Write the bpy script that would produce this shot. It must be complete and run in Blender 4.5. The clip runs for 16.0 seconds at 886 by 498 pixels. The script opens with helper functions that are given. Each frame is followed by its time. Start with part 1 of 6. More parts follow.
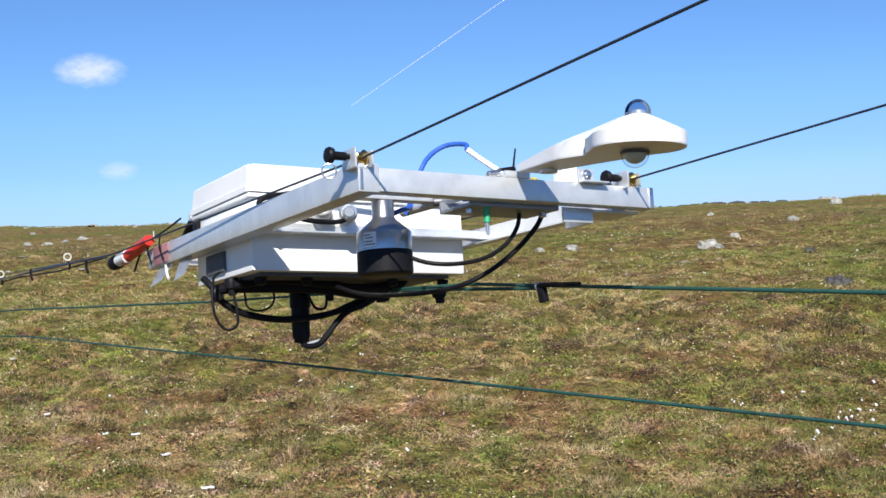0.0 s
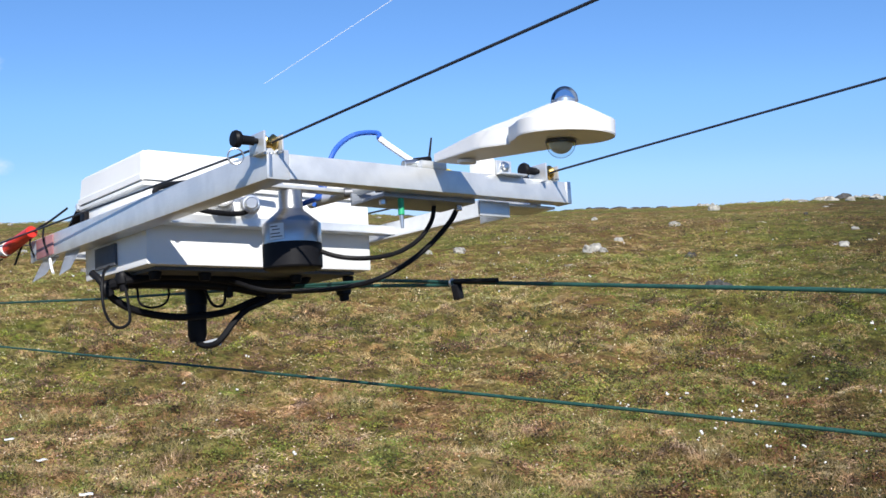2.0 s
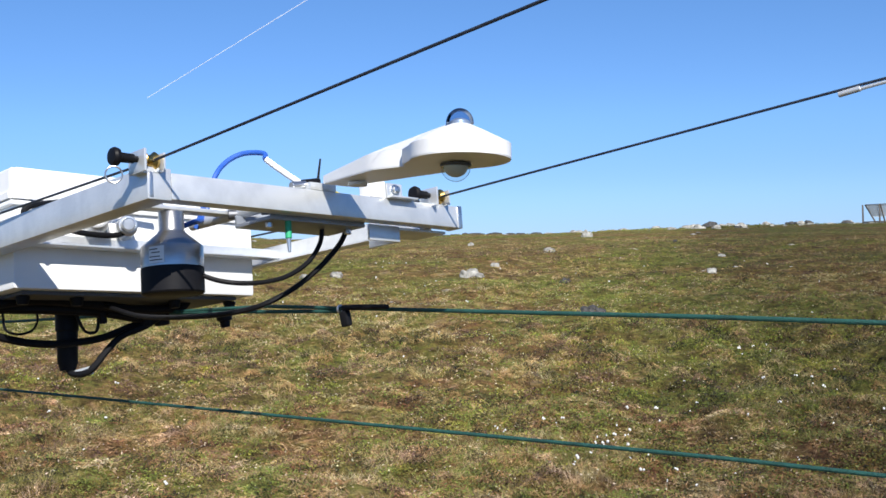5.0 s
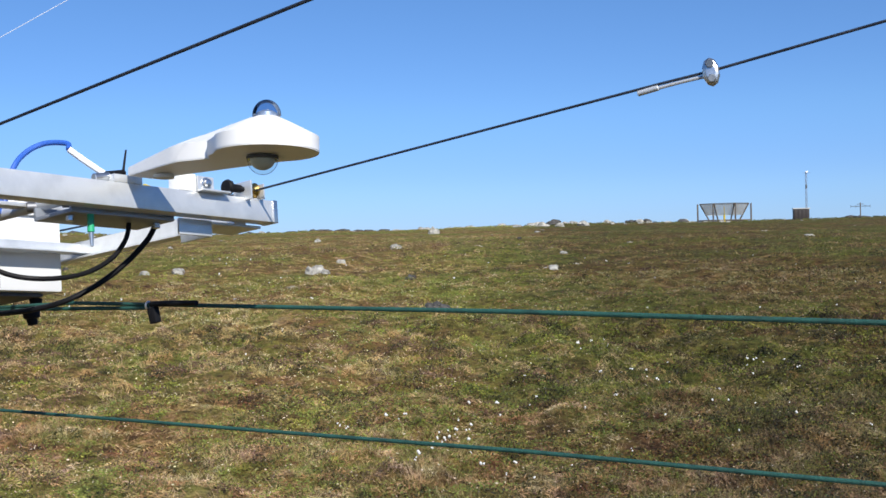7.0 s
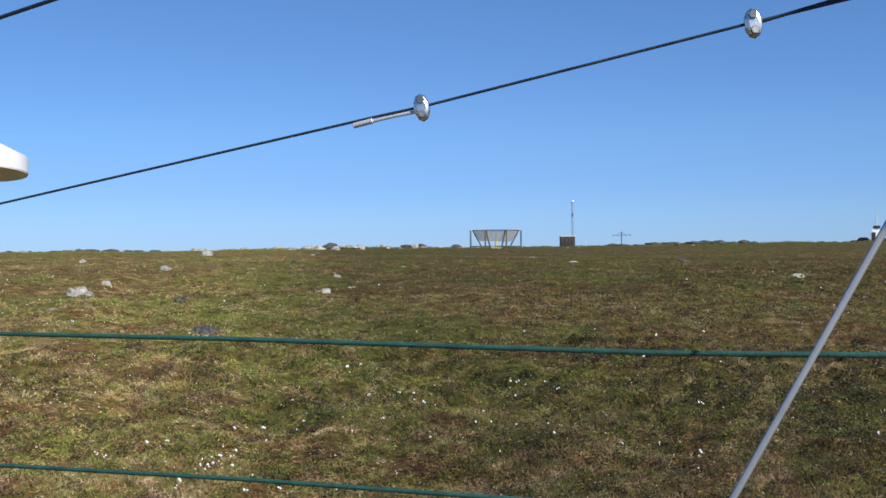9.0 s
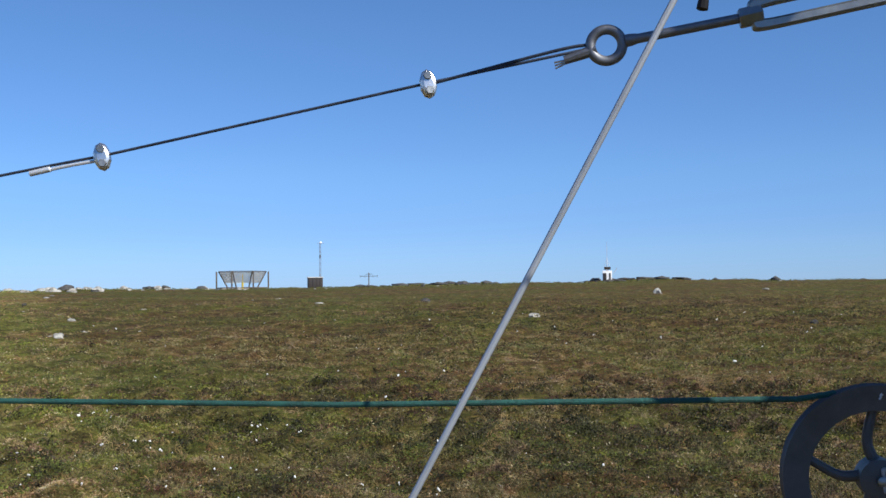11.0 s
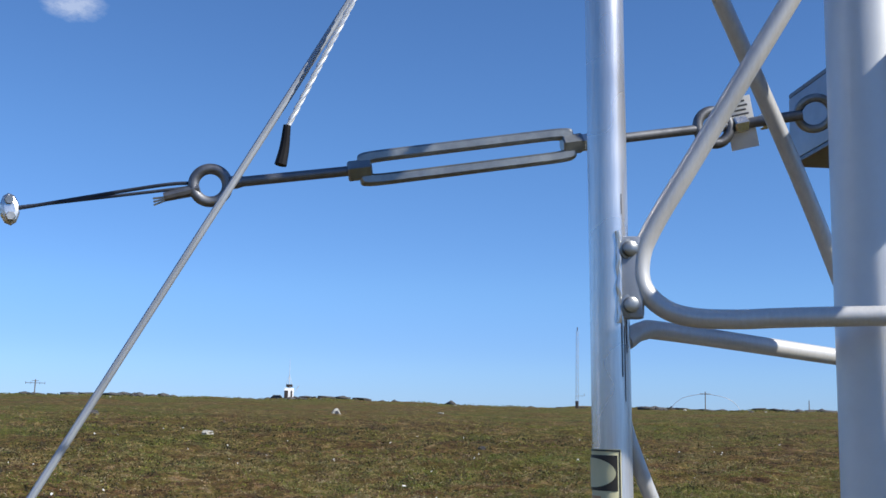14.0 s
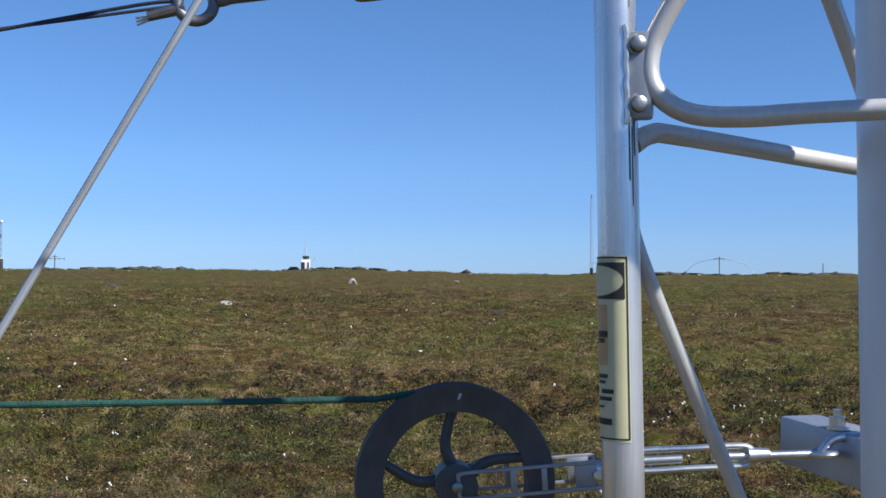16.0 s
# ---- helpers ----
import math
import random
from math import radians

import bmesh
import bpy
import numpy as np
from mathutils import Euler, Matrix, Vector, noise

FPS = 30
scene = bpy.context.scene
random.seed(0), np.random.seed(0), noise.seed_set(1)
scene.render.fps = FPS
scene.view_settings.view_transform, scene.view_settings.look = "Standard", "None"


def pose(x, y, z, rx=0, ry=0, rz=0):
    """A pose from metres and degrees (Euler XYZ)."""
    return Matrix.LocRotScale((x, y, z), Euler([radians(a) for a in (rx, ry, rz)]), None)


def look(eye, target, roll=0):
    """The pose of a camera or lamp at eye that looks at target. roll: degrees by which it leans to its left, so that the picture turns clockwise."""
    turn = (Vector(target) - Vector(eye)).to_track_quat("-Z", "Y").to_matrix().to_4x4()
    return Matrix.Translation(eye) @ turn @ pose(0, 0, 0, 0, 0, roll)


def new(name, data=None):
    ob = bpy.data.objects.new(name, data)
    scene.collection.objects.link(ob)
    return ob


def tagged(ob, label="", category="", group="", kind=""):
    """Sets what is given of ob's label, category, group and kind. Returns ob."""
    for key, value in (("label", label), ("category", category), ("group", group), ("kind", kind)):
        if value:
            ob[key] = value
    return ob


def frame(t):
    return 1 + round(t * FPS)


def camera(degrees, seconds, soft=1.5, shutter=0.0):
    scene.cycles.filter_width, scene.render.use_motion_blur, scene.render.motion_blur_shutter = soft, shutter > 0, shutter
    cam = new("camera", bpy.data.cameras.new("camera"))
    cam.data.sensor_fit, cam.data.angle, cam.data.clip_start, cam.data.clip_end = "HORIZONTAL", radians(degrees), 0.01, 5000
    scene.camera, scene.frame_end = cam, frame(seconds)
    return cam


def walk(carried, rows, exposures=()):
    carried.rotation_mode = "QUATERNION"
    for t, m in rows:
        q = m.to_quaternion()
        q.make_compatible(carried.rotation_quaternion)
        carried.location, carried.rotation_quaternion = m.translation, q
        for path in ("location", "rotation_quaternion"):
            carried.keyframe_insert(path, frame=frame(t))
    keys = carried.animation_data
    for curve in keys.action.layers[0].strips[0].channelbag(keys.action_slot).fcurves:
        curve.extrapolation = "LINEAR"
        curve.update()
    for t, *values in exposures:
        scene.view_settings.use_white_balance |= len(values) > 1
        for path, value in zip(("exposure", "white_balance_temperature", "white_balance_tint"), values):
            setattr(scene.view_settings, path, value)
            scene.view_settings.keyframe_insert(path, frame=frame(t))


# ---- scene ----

# ---------------------------------------------------------------- camera
cam = camera(42.5, 16.0, soft=1.55)
ROWS = [
    (0, 0, 0, 1.6, 88.999, 2.498, 0.052),
    (0.5, -0.0097, 0.0247, 1.5949, 88.85, 2.186, -1.026),
    (1, -0.0169, 0.0445, 1.5932, 88.723, 2.242, -2.341),
    (1.5, -0.0244, 0.0695, 1.5897, 88.637, 1.962, -4.338),
    (2, -0.0334, 0.08, 1.5886, 88.91, 1.831, -5.672),
    (2.5, -0.0428, 0.0907, 1.5893, 89.182, 1.804, -6.241),
    (3, -0.0511, 0.1003, 1.5906, 89.626, 1.808, -6.695),
    (3.5, -0.0599, 0.121, 1.5894, 89.742, 1.636, -7.515),
    (6, -0.0211, 0.1240, 1.5888, 89.852, 1.417, -15.701),
    (6.5, -0.0079, 0.1243, 1.5864, 89.617, 1.398, -17.656),
    (7, 0.0008, 0.1256, 1.586, 89.644, 1.172, -19.492),
    (7.5, 0.0113, 0.1225, 1.5868, 89.694, 0.952, -21.764),
    (8, 0.0262, 0.1199, 1.5888, 89.998, 0.739, -24.706),
    (8.5, 0.0406, 0.1046, 1.5888, 90.319, 0.471, -27.89),
    (9, 0.0520, 0.0843, 1.5898, 90.664, 0.43, -30.688),
    (9.5, 0.0671, 0.0669, 1.5887, 90.604, 0.411, -34.894),
    (12, 0.1217, 0.0309, 1.6209, 94.928, 0.143, -47.618),
    (12.5, 0.1406, 0.028, 1.6308, 96.099, -0.622, -50.518),
    (13, 0.1643, 0.0244, 1.6312, 96.293, -1.163, -53.943),
    (13.5, 0.1837, 0.0176, 1.6359, 97.056, -1.212, -56.648),
    (14, 0.198, 0.0121, 1.6373, 98.507, -1.323, -59.138),
    (14.5, 0.2094, 0.0079, 1.6318, 98.165, -1.31, -60.408),
    (15, 0.2188, 0.0101, 1.6228, 96.702, -0.788, -59.585),
    (15.5, 0.2286, 0.017, 1.6129, 94.834, -0.664, -58.78),
    (16, 0.2436, 0.0258, 1.5995, 91.975, -0.415, -58.343),
]
EXPOSURES = [(0.0, 0.34), (3.5, 0.34), (6.5, 0.26), (9.0, 0.12), (9.7, 0.12), (12.0, 0.38), (14.5, 0.44), (16.0, 0.38)]
walk(cam, [(t, pose(x, y, z, rx, ry, rz)) for t, x, y, z, rx, ry, rz in ROWS], EXPOSURES)

# ---------------------------------------------------------------- light
SUN_AZ, SUN_EL = 177.0, 41.0        # compass angle from +y towards +x, height in degrees
world = bpy.data.worlds.new("sky_world")
scene.world = world
world.use_nodes = True
wn = world.node_tree.nodes
sky = wn.new("ShaderNodeTexSky")
sky.sky_type = "NISHITA"
sky.sun_disc = False
sky.sun_elevation = radians(SUN_EL)
sky.sun_rotation = radians(SUN_AZ)
sky.altitude = 1500
sky.air_density, sky.dust_density, sky.ozone_density = 1.0, 0.0, 3.0
tint = wn.new("ShaderNodeMix")
tint.data_type, tint.blend_type = "RGBA", "MULTIPLY"
tint.inputs[0].default_value = 1.0
# clear dry air: the pale band of the horizon is weak, so the tint deepens smoothly downwards
air = wn.new("ShaderNodeTexCoord")
split = wn.new("ShaderNodeSeparateXYZ")
world.node_tree.links.new(air.outputs["Generated"], split.inputs[0])
depth = wn.new("ShaderNodeValToRGB")
depth.color_ramp.interpolation = "EASE"
for k, (pos, col) in enumerate([(0.0, (0.46, 0.66, 1.18)), (0.05, (0.55, 0.76, 1.20)), (0.12, (0.63, 0.88, 1.24)), (0.26, (0.66, 0.94, 1.26))]):
    el = depth.color_ramp.elements[k] if k < 2 else depth.color_ramp.elements.new(pos)
    el.position, el.color = pos, (*col, 1)
world.node_tree.links.new(split.outputs[2], depth.inputs[0])
world.node_tree.links.new(depth.outputs[0], tint.inputs[7])
world.node_tree.links.new(sky.outputs[0], tint.inputs[6])
world.node_tree.links.new(tint.outputs[2], wn["Background"].inputs[0])
wn["Background"].inputs[1].default_value = 0.084
sun_dir = Vector((math.sin(radians(SUN_AZ)) * math.cos(radians(SUN_EL)), math.cos(radians(SUN_AZ)) * math.cos(radians(SUN_EL)), math.sin(radians(SUN_EL))))
sun_data = bpy.data.lights.new("sun", "SUN")
sun_data.energy, sun_data.angle, sun_data.color = 5.0, radians(0.55), (1.0, 0.955, 0.88)
sun = new("sun", sun_data)
sun.matrix_world = look(sun_dir * 50, (0, 0, 0))

# ---------------------------------------------------------------- materials
def shader(name):
    m = bpy.data.materials.new(name)
    m.use_nodes = True
    nt = m.node_tree
    return m, nt, nt.nodes["Principled BSDF"]


def add_noise(nt, scale, detail=4.0, rough=0.6, stretch=None):
    co = nt.nodes.new("ShaderNodeTexCoord")
    n = nt.nodes.new("ShaderNodeTexNoise")
    n.inputs["Scale"].default_value, n.inputs["Detail"].default_value, n.inputs["Roughness"].default_value = scale, detail, rough
    if stretch:
        mp = nt.nodes.new("ShaderNodeMapping")
        mp.inputs["Scale"].default_value = stretch
        nt.links.new(co.outputs["Object"], mp.inputs[0])
        nt.links.new(mp.outputs[0], n.inputs["Vector"])
    else:
        nt.links.new(co.outputs["Object"], n.inputs["Vector"])
    return n.outputs["Fac"]


def ramp(nt, fac, stops):
    r = nt.nodes.new("ShaderNodeValToRGB")
    els = r.color_ramp.elements
    while len(els) < len(stops):
        els.new(0.5)
    for e, (p, c) in zip(els, stops):
        e.position, e.color = p, (*c, 1) if len(c) == 3 else c
    nt.links.new(fac, r.inputs[0])
    return r.outputs[0]


def mix(nt, fac, a, b, mode="MIX"):
    n = nt.nodes.new("ShaderNodeMix")
    n.data_type, n.blend_type = "RGBA", mode
    if isinstance(fac, float):
        n.inputs[0].default_value = fac
    else:
        nt.links.new(fac, n.inputs[0])
    nt.links.new(a, n.inputs[6])
    nt.links.new(b, n.inputs[7])
    return n.outputs[2]


def bump(nt, bsdf, height, strength, distance):
    b = nt.nodes.new("ShaderNodeBump")
    b.inputs["Strength"].default_value, b.inputs["Distance"].default_value = strength, distance
    nt.links.new(height, b.inputs["Height"])
    nt.links.new(b.outputs[0], bsdf.inputs["Normal"])


def surface(name, lo, hi, rough=0.5, metal=0.0, scale=40.0, spread=0.12, relief=0.15, stretch=None, coarse=None):
    """Two-scale colour and roughness variation between lo and hi."""
    m, nt, b = shader(name)
    fine = add_noise(nt, scale, 5.0, 0.65, stretch)
    big = add_noise(nt, coarse or scale / 9.0, 3.0, 0.55)
    c1 = ramp(nt, fine, [(0.3, lo), (0.72, hi)])
    c2 = ramp(nt, big, [(0.35, tuple(0.82 * x for x in lo)), (0.6, hi)])
    nt.links.new(mix(nt, 0.45, c1, c2), b.inputs["Base Color"])
    rr = ramp(nt, big, [(0.3, (max(0.02, rough - spread),) * 3), (0.7, (min(1, rough + spread),) * 3)])
    nt.links.new(rr, b.inputs["Roughness"])
    b.inputs["Metallic"].default_value = metal
    if relief:
        bump(nt, b, fine, relief, 0.0015)
    return m


ALU = surface("brushed aluminium", (0.72, 0.74, 0.75), (0.80, 0.82, 0.83), 0.38, 0.55, 90, 0.05, 0.05, (8, 0.6, 8), 30)
ALU_TUBE = surface("weathered aluminium tube", (0.56, 0.56, 0.57), (0.80, 0.80, 0.80), 0.30, 0.80, 45, 0.14, 0.12, (10, 10, 0.5))
ALU_ROD = surface("oxidised aluminium rod", (0.48, 0.48, 0.48), (0.64, 0.64, 0.63), 0.42, 0.35, 60, 0.08, 0.12, (6, 6, 1.5))
GALV = surface("galvanised steel pipe", (0.54, 0.57, 0.61), (0.66, 0.69, 0.72), 0.42, 0.35, 18, 0.1, 0.08)
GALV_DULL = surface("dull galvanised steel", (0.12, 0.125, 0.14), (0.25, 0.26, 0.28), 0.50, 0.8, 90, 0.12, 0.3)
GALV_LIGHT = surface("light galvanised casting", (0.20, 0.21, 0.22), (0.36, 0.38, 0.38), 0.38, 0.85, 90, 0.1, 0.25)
# Zinc grey with the fork plates' shade in its colour; mast lattice shares it.
PLATE = surface("shaded zinc plate", (0.26, 0.27, 0.30), (0.40, 0.41, 0.44), 0.42, 0.7, 60, 0.1, 0.2)
# Shade mixed into the blue-grey for bracket, beam, mounting plate; lug is plainly dull.
SHADED_GREY = surface("shade-toned grey metal", (0.28, 0.31, 0.36), (0.44, 0.47, 0.52), 0.5, 0.55, 30, 0.1, 0.15)
ZINC = surface("bright zinc plating", (0.62, 0.63, 0.64), (0.74, 0.75, 0.75), 0.30, 0.95, 120, 0.08, 0.15)
STEEL = surface("stainless steel", (0.44, 0.43, 0.42), (0.58, 0.57, 0.56), 0.30, 0.95, 60, 0.05, 0.05, (1, 1, 18))
CABLE_STEEL = surface("dark stranded steel", (0.022, 0.030, 0.048), (0.060, 0.072, 0.10), 0.5, 0.4, 300, 0.1, 0.5)
GUY_STEEL = surface("grey guy strand", (0.28, 0.31, 0.35), (0.38, 0.41, 0.45), 0.5, 0.3, 40, 0.08, 0.08)
WHITE_BOX = surface("white moulded fibreglass", (0.83, 0.84, 0.84), (0.89, 0.89, 0.88), 0.45, 0.0, 30, 0.08, 0.04)
WHITE_PAINT = surface("white painted metal", (0.88, 0.88, 0.87), (0.93, 0.93, 0.92), 0.40, 0.0, 45, 0.06, 0.03)
BLACK = surface("black plastic", (0.006, 0.006, 0.008), (0.013, 0.013, 0.015), 0.5, 0.0, 80, 0.12, 0.1)
BLACK_CABLE = surface("black cable sheath", (0.006, 0.006, 0.007), (0.013, 0.013, 0.015), 0.5, 0.0, 150, 0.1, 0.1)
for m in (BLACK, BLACK_CABLE):
    m.node_tree.nodes["Principled BSDF"].inputs["Specular IOR Level"].default_value = 0.14
DARK_GREY = surface("dark grey plastic", (0.06, 0.065, 0.075), (0.10, 0.105, 0.115), 0.6, 0.0, 60, 0.1, 0.1)
BLUE = surface("blue cable sheath", (0.02, 0.09, 0.42), (0.04, 0.14, 0.55), 0.4, 0.0, 90, 0.1, 0.05)
GREEN_PROBE = surface("green plastic", (0.02, 0.36, 0.16), (0.04, 0.48, 0.24), 0.4, 0.0, 90, 0.1, 0.05)
RED = surface("red plastic tape", (0.55, 0.02, 0.015), (0.75, 0.05, 0.03), 0.42, 0.0, 70, 0.1, 0.2)
RED_FADED = surface("faded red tape", (0.34, 0.13, 0.14), (0.48, 0.24, 0.24), 0.5, 0.1, 50, 0.1, 0.1)
YELLOW = surface("yellow plastic", (0.55, 0.42, 0.03), (0.68, 0.55, 0.08), 0.45, 0.0, 80, 0.1, 0.1)
YELLOW_PALE = surface("aged ivory plastic", (0.50, 0.48, 0.38), (0.64, 0.62, 0.52), 0.5, 0.0, 80, 0.1, 0.1)
BRASS = surface("brass", (0.55, 0.36, 0.10), (0.72, 0.52, 0.20), 0.28, 1.0, 120, 0.1, 0.15)
GREEN_ROPE = surface("green braided rope", (0.006, 0.040, 0.034), (0.020, 0.110, 0.088), 0.75, 0.0, 420, 0.1, 0.9)
IRON = surface("grey cast pulley", (0.050, 0.047, 0.046), (0.105, 0.10, 0.098), 0.55, 0.0, 40, 0.14, 0.25)
IVORY = surface("pale ivory ceramic", (0.66, 0.64, 0.54), (0.78, 0.76, 0.66), 0.4, 0.0, 60, 0.1, 0.05)
CREAM = surface("faded cream sticker", (0.52, 0.50, 0.30), (0.66, 0.63, 0.40), 0.5, 0.0, 40, 0.08, 0.02)
RUST = surface("faded orange print", (0.50, 0.27, 0.12), (0.60, 0.42, 0.22), 0.55, 0.0, 60, 0.08, 0.02)
INK = surface("black print", (0.015, 0.014, 0.012), (0.035, 0.03, 0.025), 0.5, 0.0, 60, 0.08, 0.02)
PAPER = surface("white paper tag", (0.72, 0.73, 0.74), (0.84, 0.84, 0.84), 0.6, 0.0, 60, 0.08, 0.05)
WOOD_GREY = surface("weathered grey timber", (0.09, 0.075, 0.06), (0.19, 0.16, 0.13), 0.8, 0.0, 12, 0.1, 0.3)
NETTING = surface("pale slatted netting", (0.58, 0.56, 0.50), (0.74, 0.72, 0.66), 0.8, 0.0, 14, 0.1, 0.3)
DARK_PANEL = surface("dark brown panel", (0.020, 0.016, 0.015), (0.045, 0.034, 0.03), 0.6, 0.0, 6, 0.1, 0.2)
ROCK = surface("pale lichen rock", (0.10, 0.095, 0.08), (0.58, 0.56, 0.50), 0.9, 0.0, 14, 0.06, 0.8, None, 2.2)
ROCK_DARK = surface("dark grey rock", (0.022, 0.021, 0.020), (0.11, 0.105, 0.10), 0.9, 0.0, 16, 0.06, 0.8, None, 4.0)
COTTON = surface("white cotton seed head", (0.70, 0.70, 0.67), (0.86, 0.86, 0.83), 0.95, 0.0, 200, 0.04, 0.3)


def clear_shell(name, tint, gloss):
    """Thin clear dome: mostly see-through, with a soft sky sheen."""
    m, nt, b = shader(name)
    nt.nodes.remove(b)
    tr, gl, mx, lw = (nt.nodes.new(k) for k in ("ShaderNodeBsdfTransparent", "ShaderNodeBsdfGlossy", "ShaderNodeMixShader", "ShaderNodeLayerWeight"))
    tr.inputs[0].default_value = (*tint, 1)
    gl.inputs["Roughness"].default_value = 0.04
    lw.inputs[0].default_value = gloss
    nt.links.new(lw.outputs["Fresnel"], mx.inputs[0])
    nt.links.new(tr.outputs[0], mx.inputs[1])
    nt.links.new(gl.outputs[0], mx.inputs[2])
    nt.links.new(mx.outputs[0], nt.nodes["Material Output"].inputs[0])
    return m


LOWER_GLASS = clear_shell("lower dome glass", (0.90, 0.91, 0.88), 0.03)
DOME_GLASS = clear_shell("dome glass", (0.58, 0.65, 0.76), 0.24)


def painted_slope_light(nt):
    """Painted light: brighter front-lit heath west, darker side-lit heath east, with ragged borders."""
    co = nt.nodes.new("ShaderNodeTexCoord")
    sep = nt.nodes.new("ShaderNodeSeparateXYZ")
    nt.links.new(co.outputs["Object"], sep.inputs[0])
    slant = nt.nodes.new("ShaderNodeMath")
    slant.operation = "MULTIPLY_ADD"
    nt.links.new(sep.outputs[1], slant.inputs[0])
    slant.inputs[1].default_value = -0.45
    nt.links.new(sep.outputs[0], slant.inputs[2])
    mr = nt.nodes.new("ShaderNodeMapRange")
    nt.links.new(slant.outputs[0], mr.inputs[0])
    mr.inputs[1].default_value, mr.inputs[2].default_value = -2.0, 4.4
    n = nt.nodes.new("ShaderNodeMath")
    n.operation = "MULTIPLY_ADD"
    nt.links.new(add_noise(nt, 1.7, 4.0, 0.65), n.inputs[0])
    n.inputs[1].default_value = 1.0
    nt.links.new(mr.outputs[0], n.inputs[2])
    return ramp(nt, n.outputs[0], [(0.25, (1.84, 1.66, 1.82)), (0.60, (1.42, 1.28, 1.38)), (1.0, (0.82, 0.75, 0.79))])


def zones(nt):
    """Plant communities: purple-brown heath, straw, green moss and bleached patches, greener up the slope."""
    big = ramp(nt, add_noise(nt, 2.3, 5.0, 0.66, (1, 0.75, 1)), [(0.34, (0.60, 0.52, 0.60)), (0.42, (1.10, 0.98, 1.00)), (0.50, (1.00, 1.02, 0.92)), (0.57, (0.86, 0.99, 0.80)), (0.65, (1.34, 1.24, 1.34))])
    fine = ramp(nt, add_noise(nt, 8.0, 4.0, 0.62), [(0.35, (0.36, 0.34, 0.36)), (0.45, (0.90, 0.90, 0.90)), (0.57, (1.10, 1.09, 1.06)), (0.67, (1.42, 1.38, 1.32))])
    co = nt.nodes.new("ShaderNodeTexCoord")
    dist = nt.nodes.new("ShaderNodeVectorMath")
    dist.operation = "LENGTH"
    nt.links.new(co.outputs["Object"], dist.inputs[0])
    wob = nt.nodes.new("ShaderNodeMath")
    wob.operation = "MULTIPLY_ADD"
    nt.links.new(add_noise(nt, 0.16, 4.0, 0.6, (1, 0.5, 1)), wob.inputs[0])
    wob.inputs[1].default_value = 44.0
    nt.links.new(dist.outputs["Value"], wob.inputs[2])
    mr = nt.nodes.new("ShaderNodeMapRange")
    nt.links.new(wob.outputs[0], mr.inputs[0])
    mr.inputs[1].default_value, mr.inputs[2].default_value = 26.0, 52.0
    up = ramp(nt, mr.outputs[0], [(0.0, (1, 1, 1)), (0.5, (1.02, 1.15, 0.95)), (1.0, (0.93, 1.00, 0.87))])
    return mix(nt, 1.0, mix(nt, 1.0, big, fine, "MULTIPLY"), up, "MULTIPLY")


def tundra():
    """Heath turf: olive, straw, russet and grey-brown patches with a fine leafy grain."""
    m, nt, b = shader("tundra turf")
    patch = add_noise(nt, 0.22, 4.0, 0.6)
    mid = add_noise(nt, 2.6, 5.0, 0.68)
    fine = add_noise(nt, 11.0, 6.0, 0.75)
    leaf = add_noise(nt, 55.0, 3.0, 0.7)
    a = ramp(nt, mid, [(0.33, (0.075, 0.048, 0.032)), (0.43, (0.205, 0.140, 0.072)), (0.51, (0.170, 0.150, 0.050)), (0.59, (0.320, 0.240, 0.120)), (0.69, (0.400, 0.330, 0.230))])
    g = ramp(nt, mid, [(0.30, (0.080, 0.090, 0.028)), (0.50, (0.160, 0.200, 0.050)), (0.70, (0.235, 0.250, 0.085))])
    base = mix(nt, ramp(nt, patch, [(0.44, (0, 0, 0)), (0.58, (0.82, 0.82, 0.82))]), a, g)
    grain = ramp(nt, fine, [(0.28, (0.40, 0.38, 0.36)), (0.50, (0.95, 0.95, 0.93)), (0.75, (1.45, 1.42, 1.32))])
    tiny = ramp(nt, leaf, [(0.30, (0.45, 0.43, 0.40)), (0.55, (1, 1, 1)), (0.75, (1.5, 1.48, 1.35))])
    c = mix(nt, 1.0, base, grain, "MULTIPLY")
    c = mix(nt, 0.75, c, tiny, "MULTIPLY")
    dk = nt.nodes.new("ShaderNodeRGB")
    dk.outputs[0].default_value = (0.92, 0.84, 0.76, 1)
    c = mix(nt, 1.0, c, dk.outputs[0], "MULTIPLY")
    c = mix(nt, 0.85, c, zones(nt), "MULTIPLY")
    # the slope's painted light is multiplied over the turf colour
    nt.links.new(mix(nt, 1.0, c, painted_slope_light(nt), "MULTIPLY"), b.inputs["Base Color"])
    b.inputs["Roughness"].default_value = 0.95
    b.inputs["Specular IOR Level"].default_value = 0.15
    add = nt.nodes.new("ShaderNodeMath")
    nt.links.new(fine, add.inputs[0])
    nt.links.new(leaf, add.inputs[1])
    bump(nt, b, add.outputs[0], 1.0, 0.06)
    return m


def leaf_tone(nt, rand):
    """Withered, shadow-brown and bleached leaves side by side."""
    f = nt.nodes.new("ShaderNodeMath")
    f.operation = "MULTIPLY"
    f.inputs[1].default_value = 17.31
    nt.links.new(rand, f.inputs[0])
    g = nt.nodes.new("ShaderNodeMath")
    g.operation = "FRACT"
    nt.links.new(f.outputs[0], g.inputs[0])
    return ramp(nt, g.outputs[0], [(0.0, (0.64, 0.63, 0.62)), (0.45, (0.93, 0.93, 0.92)), (0.90, (1.11, 1.10, 1.08)), (1.0, (1.50, 1.46, 1.38))])


